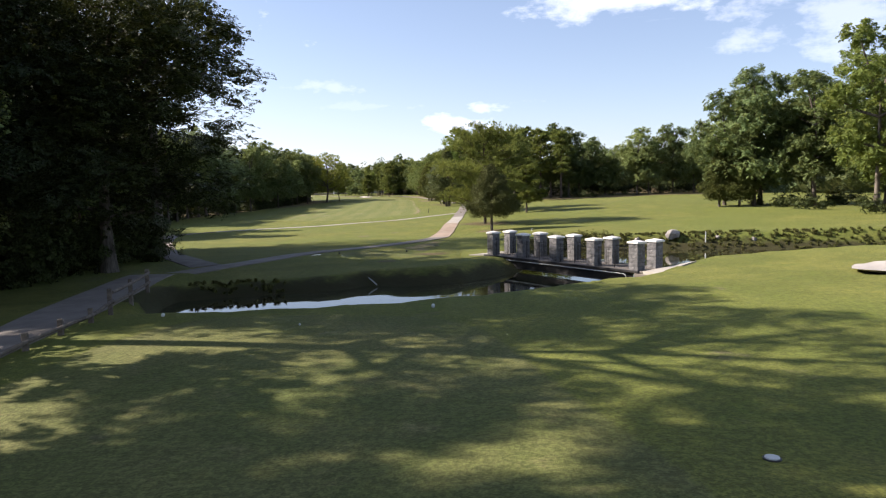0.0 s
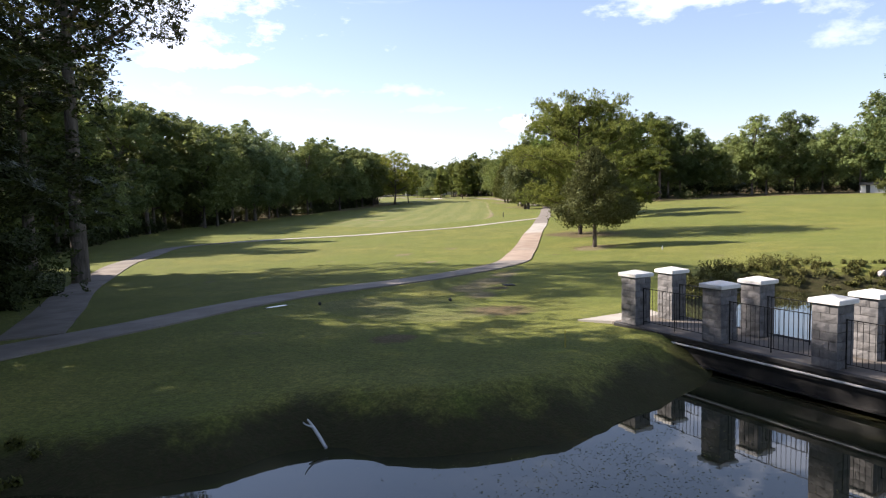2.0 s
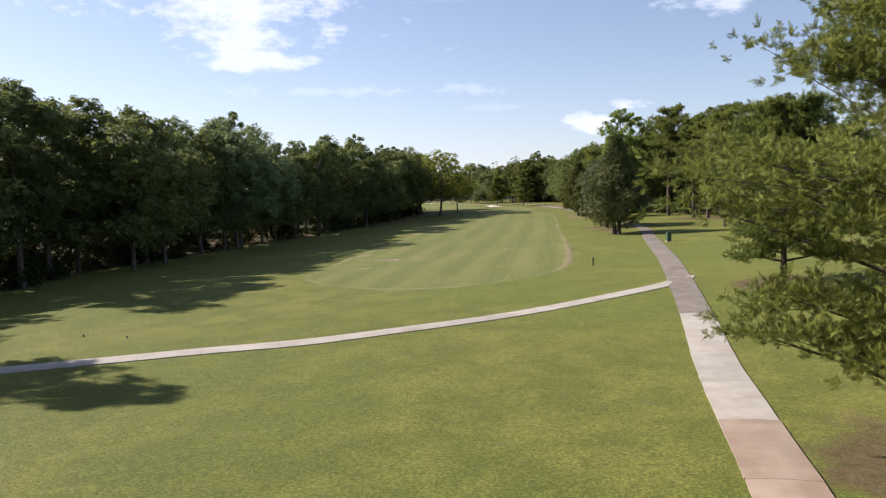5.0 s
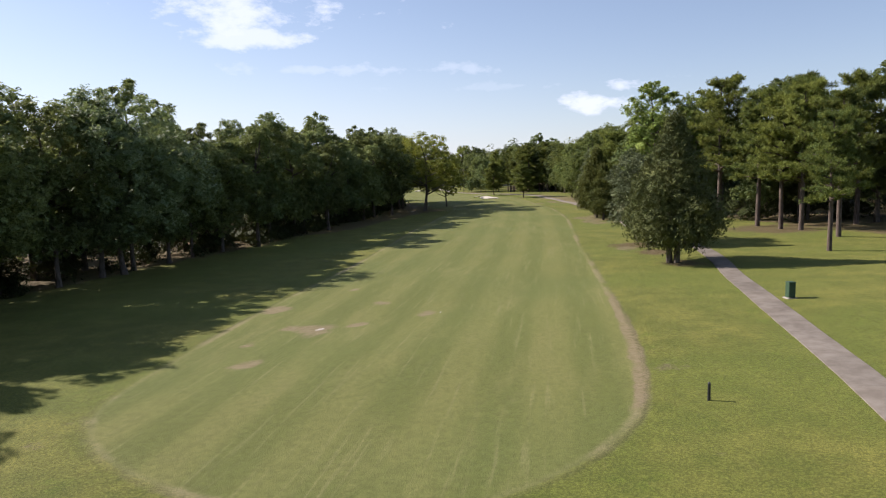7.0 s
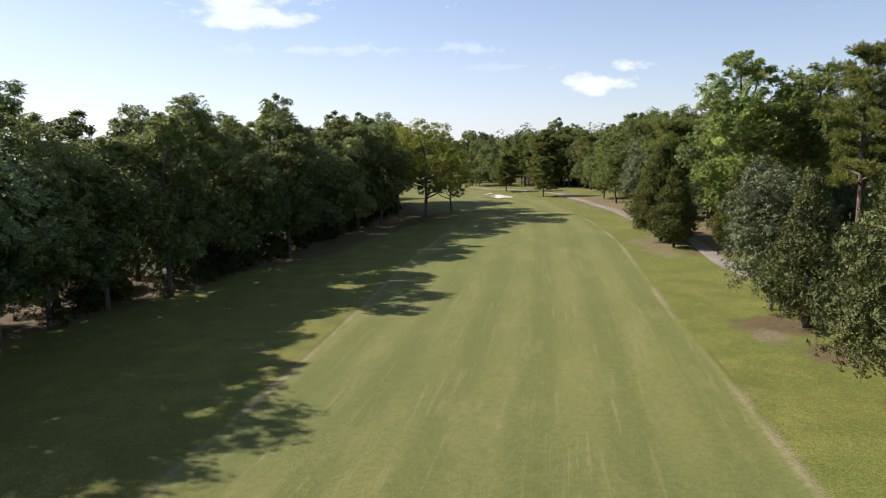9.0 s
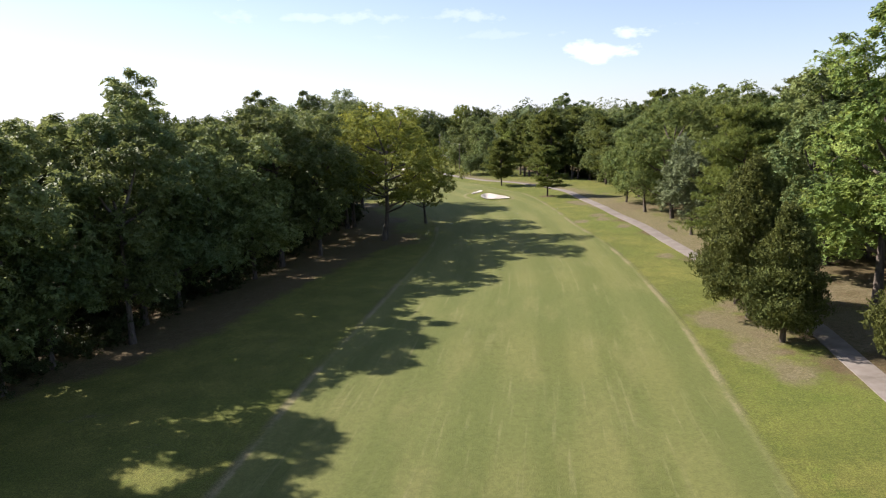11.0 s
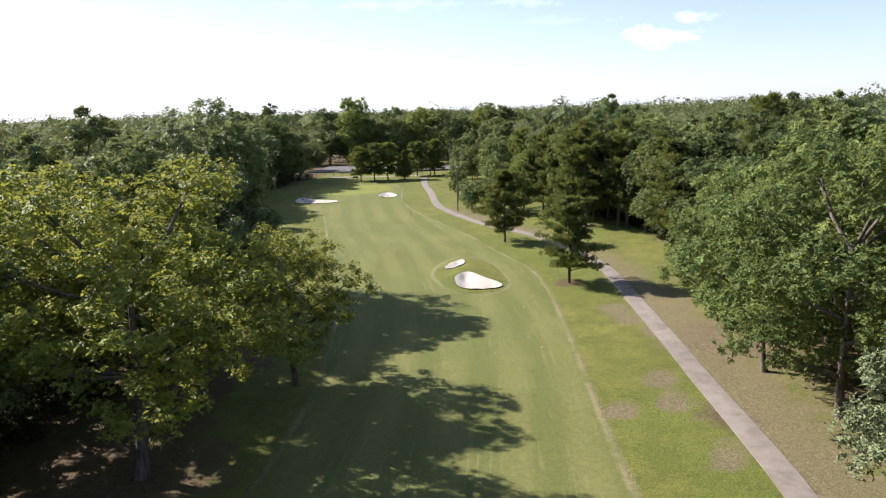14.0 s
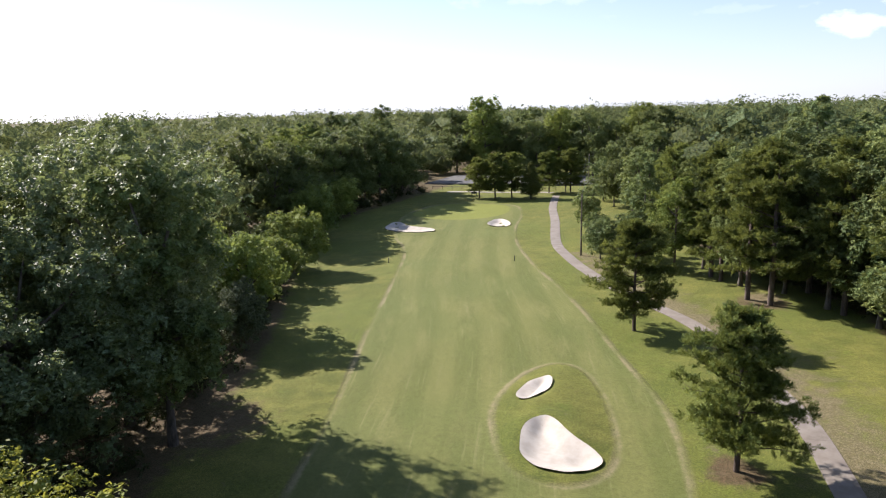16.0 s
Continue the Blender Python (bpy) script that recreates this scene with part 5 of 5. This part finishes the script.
# ---- the bridge ----
def block_mesh(seed):
    """A split-faced block, rough on its long outer face; origin at its centre."""
    rng = random.Random(seed)
    lx, ly, lz = 0.405, 0.195, 0.185
    nx, nz = 5, 3
    verts, faces = [], []
    for iz in range(nz + 1):
        for ix in range(nx + 1):
            e = ix in (0, nx) or iz in (0, nz)
            verts.append((-lx / 2 + lx * ix / nx, -ly / 2 - (0 if e else rng.uniform(0.004, 0.022)), -lz / 2 + lz * iz / nz))
    n = len(verts)
    verts += [(sx * lx / 2, ly / 2, sz * lz / 2) for sz in (-1, 1) for sx in (-1, 1)]
    for iz in range(nz):
        for ix in range(nx):
            a = iz * (nx + 1) + ix
            faces.append((a, a + 1, a + nx + 2, a + nx + 1))
    b0, b1, t0, t1 = n, n + 1, n + 2, n + 3
    faces += [(b1, b0, t0, t1), (*range(nx + 1),)[::-1] + (b0, b1), tuple(range(nz * (nx + 1), n)) + (t1, t0),
              tuple(i * (nx + 1) for i in range(nz + 1)) + (t0, b0), tuple(i * (nx + 1) + nx for i in range(nz + 1))[::-1] + (b1, t1)]
    me = bpy.data.meshes.new("block")
    me.from_pydata(verts, [], faces)
    me.materials.append(BLOCK)
    me.update()
    return me


def build_bridge():
    bridge = tagged(new("footbridge"), "low black steel bridge with grey block pillars and white caps", "bridge")
    ux, uy = 0.562, -0.827
    bridge.matrix_basis = Matrix.Translation((3.42, 44.85, 0.0)) @ pose(0, 0, 0, 0, 0, math.degrees(math.atan2(uy, ux)))
    span, across, deck = 2.93, 1.42, 0.60
    blocks = [block_mesh(i) for i in range(4)]
    # local x runs along the bridge, local y across it
    part("deck", box(13.0, 2.10, 0.16, 5.86, across / 2, deck - 0.16, 0.02), CONCRETE, bridge, "concrete bridge deck")
    for yy in (-0.27, across + 0.27):
        part("ledge", box(12.6, 0.16, 0.12, 5.86, yy + 0.10 * (1 if yy > 0 else -1), deck - 0.10, 0.015), STEEL, bridge)
    for yy in (-0.22, across + 0.22):
        s = 1 if yy > 0 else -1
        deep = 0.50 if yy < 0 else 0.16
        g = box(11.6, 0.03, deep, 5.86, yy, deck - 0.16 - deep)
        for zz in (deck - 0.17 - deep, deck - 0.18):
            bmesh.ops.create_cube(g, size=1, matrix=pose(5.86, yy, zz) @ Matrix.Diagonal((11.6, 0.22, 0.03, 1)))
        part("girder", g, STEEL, bridge, "black painted steel beam")
        pipe = bmesh.new()
        pts = [(0.3, yy + s * 0.19, deck - 0.50), (0.42, yy + s * 0.19, deck - 0.19), (6, yy + s * 0.19, deck - 0.18), (11.2, yy + s * 0.19, deck - 0.20), (11.35, yy + s * 0.19, deck - 0.28), (11.42, yy + s * 0.19, deck - 0.62)]
        v, q = tube(pts, [0.028] * len(pts), 7)
        vs = [pipe.verts.new(p) for p in v]
        for f in q:
            pipe.faces.new([vs[k] for k in f])
        part("pipe", pipe, PIPE, bridge, "white conduit along the beam")
    for xx in (-0.75, 12.45):
        part("abutment", box(1.1, 2.3, 1.3, xx, across / 2, deck - 1.42, 0.03), CONCRETE, bridge, "weathered concrete abutment")
    rng = random.Random(4)
    for row, yy in ((0, 0.0), (1, across)):
        for i in range(5):
            pil = new("pillar")
            pil.parent = bridge
            pil.matrix_basis = pose(i * span, yy, deck) @ Matrix.Diagonal((0.93, 0.93, 1, 1))
            part("core", box(0.50, 0.50, 1.36, 0, 0, 0), BLOCK, pil)
            for c in range(7):
                for k in range(4):
                    b = new("block", blocks[rng.randrange(4)])
                    b.parent = pil
                    flip = -1 if c % 2 else 1
                    b.matrix_basis = pose(0, 0, 0.0975 + 0.195 * c, 0, 0, 90 * k) @ pose(-0.103 * flip + rng.uniform(-0.004, 0.004), -0.208 + rng.uniform(-0.006, 0.006), 0)
            cap = bmesh.new()
            w, h = 0.375, 0.10
            ring = [[cap.verts.new((sx * a, sy * a, z)) for sx, sy in ((-1, -1), (1, -1), (1, 1), (-1, 1))] for a, z in ((w - 0.012, 1.365), (w, 1.377), (w, 1.455), (w - 0.015, 1.47), (0.04, 1.545))]
            for a, b in zip(ring, ring[1:]):
                for s in range(4):
                    cap.faces.new((a[s], a[(s + 1) % 4], b[(s + 1) % 4], b[s]))
            cap.faces.new(ring[-1])
            cap.faces.new(ring[0][::-1])
            part("cap", cap, CAP, pil, "smooth white cap stone")
        for i in range(4):
            rail = new("railing")
            rail.parent = bridge
            rail.matrix_basis = pose(i * span + 0.28, yy, deck)
            n = span - 0.56
            tagged(rail, "thin black iron railing")
            for z in (0.10, 1.04):
                part("rail", box(n, 0.020, 0.018, n / 2, 0, z), IRON, rail)
            for xx in (0.03, n / 2, n - 0.03):
                part("post", box(0.020, 0.020, 1.05, xx, 0, 0.0), IRON, rail)
            bar = box(0.009, 0.009, 0.92, 0, 0, 0.12)
            me = bpy.data.meshes.new("baluster")
            bar.to_mesh(me)
            bar.free()
            me.materials.append(IRON)
            for k in range(1, 19):
                if k:
                    b = new("baluster", me)
                    b.parent = rail
                    b.matrix_basis = pose(n * k / 19, 0, 0)
    # poured aprons at both ends
    for a, b in ((-1.7, -0.6), (12.3, 13.7)):
        verts = []
        for xx, wide in ((a, 2.9 if a < 0 else 2.0), (b, 2.0 if a < 0 else 2.9)):
            for yy in (across / 2 - wide / 2, across / 2 + wide / 2):
                wx, wy = 3.42 + ux * xx - uy * yy, 44.85 + uy * xx + ux * yy
                verts.append((xx, yy, (deck if abs(xx - 5.9) < 7 else max(hz(wx, wy) + 0.05, 0.45))))
        verts += [(x, y, z - 0.18) for x, y, z in verts]
        link_mesh("apron", verts, [(0, 2, 3, 1), (4, 5, 7, 6), (0, 1, 5, 4), (2, 6, 7, 3), (0, 4, 6, 2), (1, 3, 7, 5)], CONCRETE_NEW, bridge, "pale concrete apron")


build_bridge()


# ---- wooden rail and kerb at the culvert ----
def build_fence():
    fence = tagged(new("wooden_fence"), "weathered wooden post and rail fence at the creek crossing", "fence")
    line = [(-11.0, 16.2), (-11.25, 18.4), (-11.5, 20.6), (-11.7, 22.8), (-12.0, 24.8), (-12.5, 27.6), (-13.1, 30.6)]
    tall = [0.45, 0.5, 0.5, 0.5, 0.95, 1.0, 1.05]
    tops = []
    for (x, y), h in zip(line, tall):
        z = max(hz(x, y), LEVEL + 0.5) if 24 < y < 32 else hz(x, y)
        part("post", box(0.15, 0.15, h + 0.8, x, y, z - 0.8, 0.015, 12), WOOD, fence)
        tops.append((x, y, z, h))
    for (x, y, z, h), (x2, y2, z2, h2) in zip(tops, tops[1:]):
        for f in ((0.85, 0.45) if h2 > 0.6 and h > 0.6 else (0.55,)):
            part("rail", rod((x + 0.1, y, z + h * f), (x2 + 0.1, y2, z2 + h2 * f), 0.065, 0.06, 7), WOOD, fence)
    return fence


build_fence()


# ---- small things of the course ----
def tee_marker(x, y, mat, label, r=0.065):
    bm = bmesh.new()
    bmesh.ops.create_uvsphere(bm, u_segments=10, v_segments=7, radius=r, matrix=Matrix.Translation((0, 0, r * 0.9)) @ Matrix.Diagonal((1, 1, 1.15, 1)))
    ob = part("tee_marker", bm, mat)
    ob.matrix_basis = pose(x, y, hz(x, y))
    return tagged(ob, label, "tee marker", "tee markers")


for x, y in ((-0.3, 23.3), (-9.5, 23.3)):
    tee_marker(x, y, PAINT_WHITE, "small white tee marker on the cropped grass")
for x, y in ((-2.5, 50.3), (-7.3, 49.5), (-30, 108.0), (-33.6, 108.8)):
    tee_marker(x, y, PAINT_DARK, "small dark tee marker on the grass", 0.065)


def stake(x, y, h, r, mat, label, kind="stake"):
    bm = rod((0, 0, -0.3), (0, 0, h), r, r * 0.9, 8)
    bmesh.ops.create_cone(bm, cap_ends=True, segments=8, radius1=r, radius2=0.004, depth=r * 1.2, matrix=Matrix.Translation((0, 0, h + r * 0.6)))
    ob = part(kind, bm, mat)
    ob.matrix_basis = pose(x, y, hz(x, y))
    return tagged(ob, label, "stake", "course stakes")


STAKE = (1.2, 41.8)
stake(*STAKE, 0.45, 0.011, YELLOW, "thin yellow hazard stake on the creek bank")
stake(9.3, 70.3, 0.22, 0.04, PAINT_WHITE, "short white stake in the mown grass")
stake(15.0, 39.0, 0.5, 0.04, PAINT_WHITE, "short white stake beside the pond")
stake(-2.3, 137.6, 0.75, 0.07, PAINT_DARK, "short black yardage post beside the fairway")
stake(-80.6, 377.5, 0.8, 0.07, PAINT_DARK, "short black post on the approach")
stake(-61.5, 383.5, 0.8, 0.07, PAINT_DARK, "short black post on the approach")
stake(21.5, 55.9, 0.8, 0.05, PAINT_WHITE, "white pipe standing at the pond edge")


def build_utility_box(x, y):
    # a plain green utility box on a slab beside the path
    thing = tagged(new("litter_bin"), "square dark green utility box on a concrete base", "litter bin")
    thing.matrix_basis = pose(x, y, hz(x, y), 0, 0, 15)
    part("body", box(0.5, 0.5, 1.05, 0, 0, 0.06, 0.03), PAINT_GREEN, thing)
    part("lid", box(0.54, 0.54, 0.07, 0, 0, 1.11, 0.02), PAINT_GREEN, thing)
    part("base", box(0.75, 0.7, 0.3, 0, 0, -0.24, 0.02), CONCRETE_NEW, thing, "pale concrete base")


build_utility_box(7.1, 159.6)


def valve_cover(x, y):
    thing = tagged(new("valve_cover"), "pale round valve cover set in bare earth in the grass", "valve cover")
    thing.matrix_basis = pose(x, y, hz(x, y))
    bm = rod((0, 0, -0.1), (0, 0, 0.035), 0.105, 0.10, 18)
    part("lid", bm, PAINT_WHITE, thing)
    part("rim", rod((0, 0, -0.1), (0, 0, 0.02), 0.13, 0.125, 18), PAINT_DARK, thing, "dark rim")


valve_cover(4.55, 9.3)


def drain_grate(x, y):
    """A square iron grate over a drain, in worn grass."""
    thing = tagged(new("drain_grate"), "dark square drain grate in the worn grass beside the path", "drain grate")
    thing.matrix_basis = pose(x, y, hz(x, y), 0, 0, 20)
    for dx, dy, sx, sy in ((0, -0.2, 0.45, 0.05), (0, 0.2, 0.45, 0.05), (-0.2, 0, 0.05, 0.35), (0.2, 0, 0.05, 0.35)):
        part("frame", box(sx, sy, 0.14, dx, dy, -0.10, 0.006), STEEL, thing, "dark iron edge")
    for i in range(5):
        part("bar", box(0.03, 0.35, 0.03, -0.14 + 0.07 * i, 0, 0.0, 0.004), IRON, thing)


drain_grate(-0.35, 54.4)


def dead_branch():
    pts = [(-3.95, 37.15, 0.22), (-3.8, 37.0, 0.12), (-3.62, 36.8, 0.0), (-3.45, 36.6, -0.12)]
    v, q = tube(pts, [0.015, 0.032, 0.035, 0.03], 6)
    v2, q2 = tube([(-3.8, 37.0, 0.12), (-3.9, 36.85, 0.22), (-3.93, 36.8, 0.28)], [0.02, 0.014, 0.008], 5)
    v, q = joined([(v, q), (v2, q2)])
    tagged(new("dead_branch", quad_mesh("dead_branch", v, q, PIPE, True)), "bleached dead branch lying on the creek bank", "branch")


dead_branch()


def boulder(x, y, r, seed, flat=0.8):
    rng = random.Random(seed)
    bm = bmesh.new()
    bmesh.ops.create_icosphere(bm, subdivisions=2, radius=r)
    for v in bm.verts:
        k = noise.noise(v.co * (1.3 / r) + Vector((seed * 3.1, 0, 0)))
        v.co *= 1 + 0.5 * k
        v.co.z *= flat
    ob = part("boulder", bm, ROCK)
    ob.matrix_basis = pose(x, y, hz(x, y) + r * 0.25, rng.uniform(-20, 20), rng.uniform(-20, 20), rng.uniform(0, 360))
    return tagged(ob, "rough grey boulder on the pond bank", "boulder", "boulders on the bank")


for i, (x, y, r) in enumerate(((19.2, 57.2, 0.62), (22.6, 56.2, 0.2), (25.2, 55.4, 0.2), (16.4, 57.6, 0.24))):
    boulder(x, y, r, i)


def bank_plants():
    """Bushes, weeds and long grass on the pond's far bank and along the creek."""
    rng = np.random.default_rng(31)
    cen, rad = [], []
    for _ in range(800):
        x = 6.4 + 36 * rng.random() ** 1.3
        y = np.interp(x, (6.4, 9, 12, 19, 27, 33, 43), (53.5, 57.6, 59.2, 57.6, 55.4, 53.4, 51.0)) + rng.uniform(-1.7, 1.0)
        r = rng.uniform(0.05, 0.14) * (3.2 if x < 14 and rng.random() < 0.25 else 1.0)
        cen.append((x, y, hz(x, y) + r * 0.4))
        rad.append(r)
    for _ in range(60):
        x = rng.uniform(-12.6, -8)
        y = np.interp(x, (-14, -8), (33.8, 34.8)) + rng.uniform(-0.5, 0.7)
        r = rng.uniform(0.04, 0.10)
        cen.append((x, y, hz(x, y) + r * 0.4))
        rad.append(r)
    cen, rad = np.array(cen), np.array(rad)
    each = 36
    k = ball(rng, len(cen) * each)
    k[:, 2] = np.abs(k[:, 2])
    pos = np.repeat(cen, each, 0) + k * (np.repeat(rad, each) * rng.uniform(0.5, 1.3, len(k)))[:, None]
    nor = k + rng.normal(size=k.shape) * 0.6
    along = k * 0.4 + np.array([0, 0, 1.0]) + rng.normal(size=k.shape) * 0.3
    v, q = cards(pos, nor, rng.uniform(0.6, 1.5, len(pos)) * 0.22, rng, 0.34, along)
    tagged(new("bank_plants", quad_mesh("bank_plants", v, q, LEAF_BANK)), "weeds, shrubs and long grass on the pond bank", "plants", kind="stuff")


bank_plants()


def floating_weed():
    rng = np.random.default_rng(9)
    n = 1500
    x, y = rng.normal(1.6, 1.3, n), rng.normal(36.2, 1.5, n)
    x2, y2 = rng.uniform(-13, 6, 700), rng.uniform(27, 34, 700)
    x, y = np.concatenate([x, x2]), np.concatenate([y, y2])
    keep = (signed(POND, x, y) > 0.15)
    pos = np.stack([x, y, np.full(len(x), LEVEL + 0.006)], 1)[keep]
    nor = np.tile([0.0, 0.0, 1.0], (len(pos), 1)) + rng.normal(size=pos.shape) * 0.03
    v, q = cards(pos, nor, rng.uniform(0.4, 1.6, len(pos)) * 0.10, rng, 0.7)
    tagged(new("floating_weed", quad_mesh("floating_weed", v, q, LEAF_BANK)), "bits of weed and leaves floating on the creek", "weed", kind="stuff")


floating_weed()


def puddle(x, y, long, wide, turn):
    """Rain water standing in a hollow beside the path."""
    rng = random.Random(3)
    c, q = math.cos(radians(turn)), math.sin(radians(turn))
    rim = []
    for i in range(20):
        a, r = 2 * math.pi * i / 20, rng.uniform(0.75, 1.1)
        u, v = long * r * math.cos(a), wide * r * math.sin(a)
        rim.append((x + c * u - q * v, y + q * u + c * v))
    z = max(hz(*p) for p in rim) + 0.012
    verts = [(x, y, z)] + [(a, b, z) for a, b in rim] + [(a, b, z - 0.1) for a, b in rim]
    faces = [(0, 1 + i, 1 + (i + 1) % 20) for i in range(20)] + [(1 + i, 21 + i, 21 + (i + 1) % 20, 1 + (i + 1) % 20) for i in range(20)]
    return tagged(link_mesh("puddle", verts, faces, WATER), "small puddle beside the cart path mirroring the bright sky", "puddle")


puddle(-8.9, 49.35, 0.5, 0.13, 52)


def golf_ball(x, y):
    bm = bmesh.new()
    bmesh.ops.create_icosphere(bm, subdivisions=2, radius=0.035)
    ob = part("golf_ball", bm, PAINT_WHITE)
    ob.matrix_basis = pose(x, y, hz(x, y) + 0.03)
    return tagged(ob, "white golf ball lying on the mown grass", "golf ball", "golf balls on the grass")


for x, y in ((-33.4, 322.6), (-28.1, 320.2), (-24.5, 307.9), (-21.5, 311.1), (-28.4, 306.0), (-17.9, 157.8), (-4.3, 20.6)):
    golf_ball(x, y)


def sand_patch(x, y, long, wide, turn):
    """A thin spill of pale sand in a worn spot."""
    rng = random.Random(int(x * 10))
    c, s = math.cos(radians(turn)), math.sin(radians(turn))
    rim = []
    for i in range(18):
        a, r = 2 * math.pi * i / 18, rng.uniform(0.55, 1.1)
        u, v = long * r * math.cos(a), wide * r * math.sin(a)
        rim.append((x + c * u - s * v, y + s * u + c * v))
    verts = [(x, y, hz(x, y) + 0.035)] + [(a, b, hz(a, b) + 0.012) for a, b in rim]
    faces = [(0, 1 + i, 1 + (i + 1) % 18) for i in range(18)]
    return tagged(link_mesh("sand_patch", verts, faces, SAND, smooth=True), "small spill of pale sand in a worn spot of the fairway", "sand patch", "sand patches")


sand_patch(-25.3, 152.0, 0.55, 0.24, 60)


# ---- buildings, poles and the car park beyond the course ----
def hut(x, y, turn, sx, sy, h, label, roofmat):
    thing = tagged(new("shed"), label, "shed")
    thing.matrix_basis = pose(x, y, hz(x, y), 0, 0, turn)
    part("wall", box(sx, sy, h, 0, 0, -0.3), PAINT_WHITE, thing)
    bm = bmesh.new()
    a, b, r = sx / 2 + 0.3, sy / 2 + 0.3, h - 0.3
    vs = [bm.verts.new(p) for p in ((-a, -b, r), (a, -b, r), (a, b, r), (-a, b, r), (-a, 0, r + 0.7), (a, 0, r + 0.7))]
    for f in ((0, 1, 5, 4), (2, 3, 4, 5), (0, 4, 3), (1, 2, 5), (3, 2, 1, 0)):
        bm.faces.new([vs[i] for i in f])
    part("roof", bm, roofmat, thing, "low pitched roof")
    for dx, w, hh, zz in ((-sx * 0.25, 0.9, 2.0, 0), (sx * 0.2, 1.2, 0.9, 0.9)):
        part("door" if zz == 0 else "window", box(w, 0.06, hh, dx, -sy / 2 - 0.025, zz), PAINT_DARK, thing, "dark opening")


hut(84, 199, -20, 5.5, 3.4, 2.2, "small white shed with a dark roof beyond the field", PAINT_DARK)
hut(-66, 463, 30, 9, 5, 3.0, "low white building with a pale roof behind the trees", CAP)
hut(-40, 440, 10, 11, 7, 4.0, "white house with a grey roof among the pines", ASPHALT)


def utility_pole(x, y, h, arm, label):
    thing = tagged(new("utility_pole"), label, "pole", "poles")
    thing.matrix_basis = pose(x, y, hz(x, y), 0, 0, 20)
    part("pole", rod((0, 0, -0.5), (0, 0, h), 0.15, 0.10, 8), WOOD, thing)
    if arm == "lamp":
        v, q = tube([(0, 0, h - 0.6), (0.9, 0, h + 0.1), (2.0, 0, h + 0.25)], [0.04, 0.04, 0.035], 6)
        ob = new("arm", quad_mesh("arm", v, q, CAP, True))
        ob.parent = thing
        part("lamp_head", box(0.7, 0.25, 0.14, 2.2, 0, h + 0.16, 0.04), CAP, thing, "grey street lamp head")
    else:
        part("cross_arm", box(0.1, 2.0, 0.12, 0, 0, h - 0.5, 0.01), WOOD, thing)
        for yy in (-0.8, 0, 0.8):
            part("insulator", rod((0, yy, h - 0.38), (0, yy, h - 0.2), 0.05, 0.04, 7), CAP, thing)


utility_pole(-53, 389.6, 9.6, "cross", "tall weathered wooden utility pole beside the thicket")
utility_pole(-80.5, 462.5, 9.0, "lamp", "wooden pole with a street lamp arm beside the car park")
utility_pole(-72.0, 455.0, 10.5, "cross", "tall wooden utility pole among the trees")


def wire(a, b, sag):
    pts = [Vector(a).lerp(Vector(b), t) - Vector((0, 0, sag * 4 * t * (1 - t))) for t in (0, .125, .25, .375, .5, .625, .75, .875, 1)]
    v, q = tube(pts, [0.018] * 9, 4)
    tagged(new("wire", quad_mesh("wire", v, q, PAINT_DARK, True)), "thin dark overhead wire between the poles", "wire", "wires")


za, zb, zc = hz(-53, 389.6) + 9.3, hz(-80.5, 462.5) + 8.6, hz(-72, 455) + 10.1
for off in (0.0, 0.7):
    wire((-53 - off, 389.6, za), (-72 - off, 455.0, zc), 0.8)
wire((-72, 455.0, zc), (-80.5, 462.5, zb), 0.3)


def car_park():
    verts = []
    for x, y in ((-128, 470), (-64, 480), (-60, 500), (-130, 494)):
        verts.append((x, y, hz(x, y) + 0.25))
    verts += [(x, y, z - 0.6) for x, y, z in verts]
    tagged(link_mesh("car_park", verts, [(0, 1, 2, 3), (7, 6, 5, 4), (0, 4, 5, 1), (1, 5, 6, 2), (2, 6, 7, 3), (3, 7, 4, 0)], ASPHALT), "grey asphalt car park behind the trees", "car park", kind="structure")


car_park()


def low_fence():
    fence = tagged(new("rail_fence"), "low wooden rail fence in front of the car park", "fence")
    pts = [(-120 + i * 3.0, 461 + i * 0.32) for i in range(13)]
    zs = [hz(*p) for p in pts]
    for (x, y), z in zip(pts, zs):
        part("post", box(0.13, 0.13, 0.95, x, y, z - 0.1, 0.01), WOOD, fence)
    for i in range(12):
        part("rail", rod((*pts[i], zs[i] + 0.7), (*pts[i + 1], zs[i + 1] + 0.7), 0.05, 0.05, 6), WOOD, fence)


low_fence()


def bench(x, y, turn):
    thing = tagged(new("bench"), "dark bench under the pines behind the green", "bench")
    thing.matrix_basis = pose(x, y, hz(x, y), 0, 0, turn)
    part("seat", box(1.6, 0.42, 0.06, 0, 0, 0.42, 0.01), PAINT_DARK, thing)
    bm = box(1.6, 0.05, 0.4, 0, 0.2, 0.5, 0.01)
    part("backrest", bm, PAINT_DARK, thing)
    for xx in (-0.65, 0.65):
        part("leg", box(0.07, 0.4, 0.5, xx, 0, -0.06), PAINT_DARK, thing)


bench(-101.5, 450.5, 10)
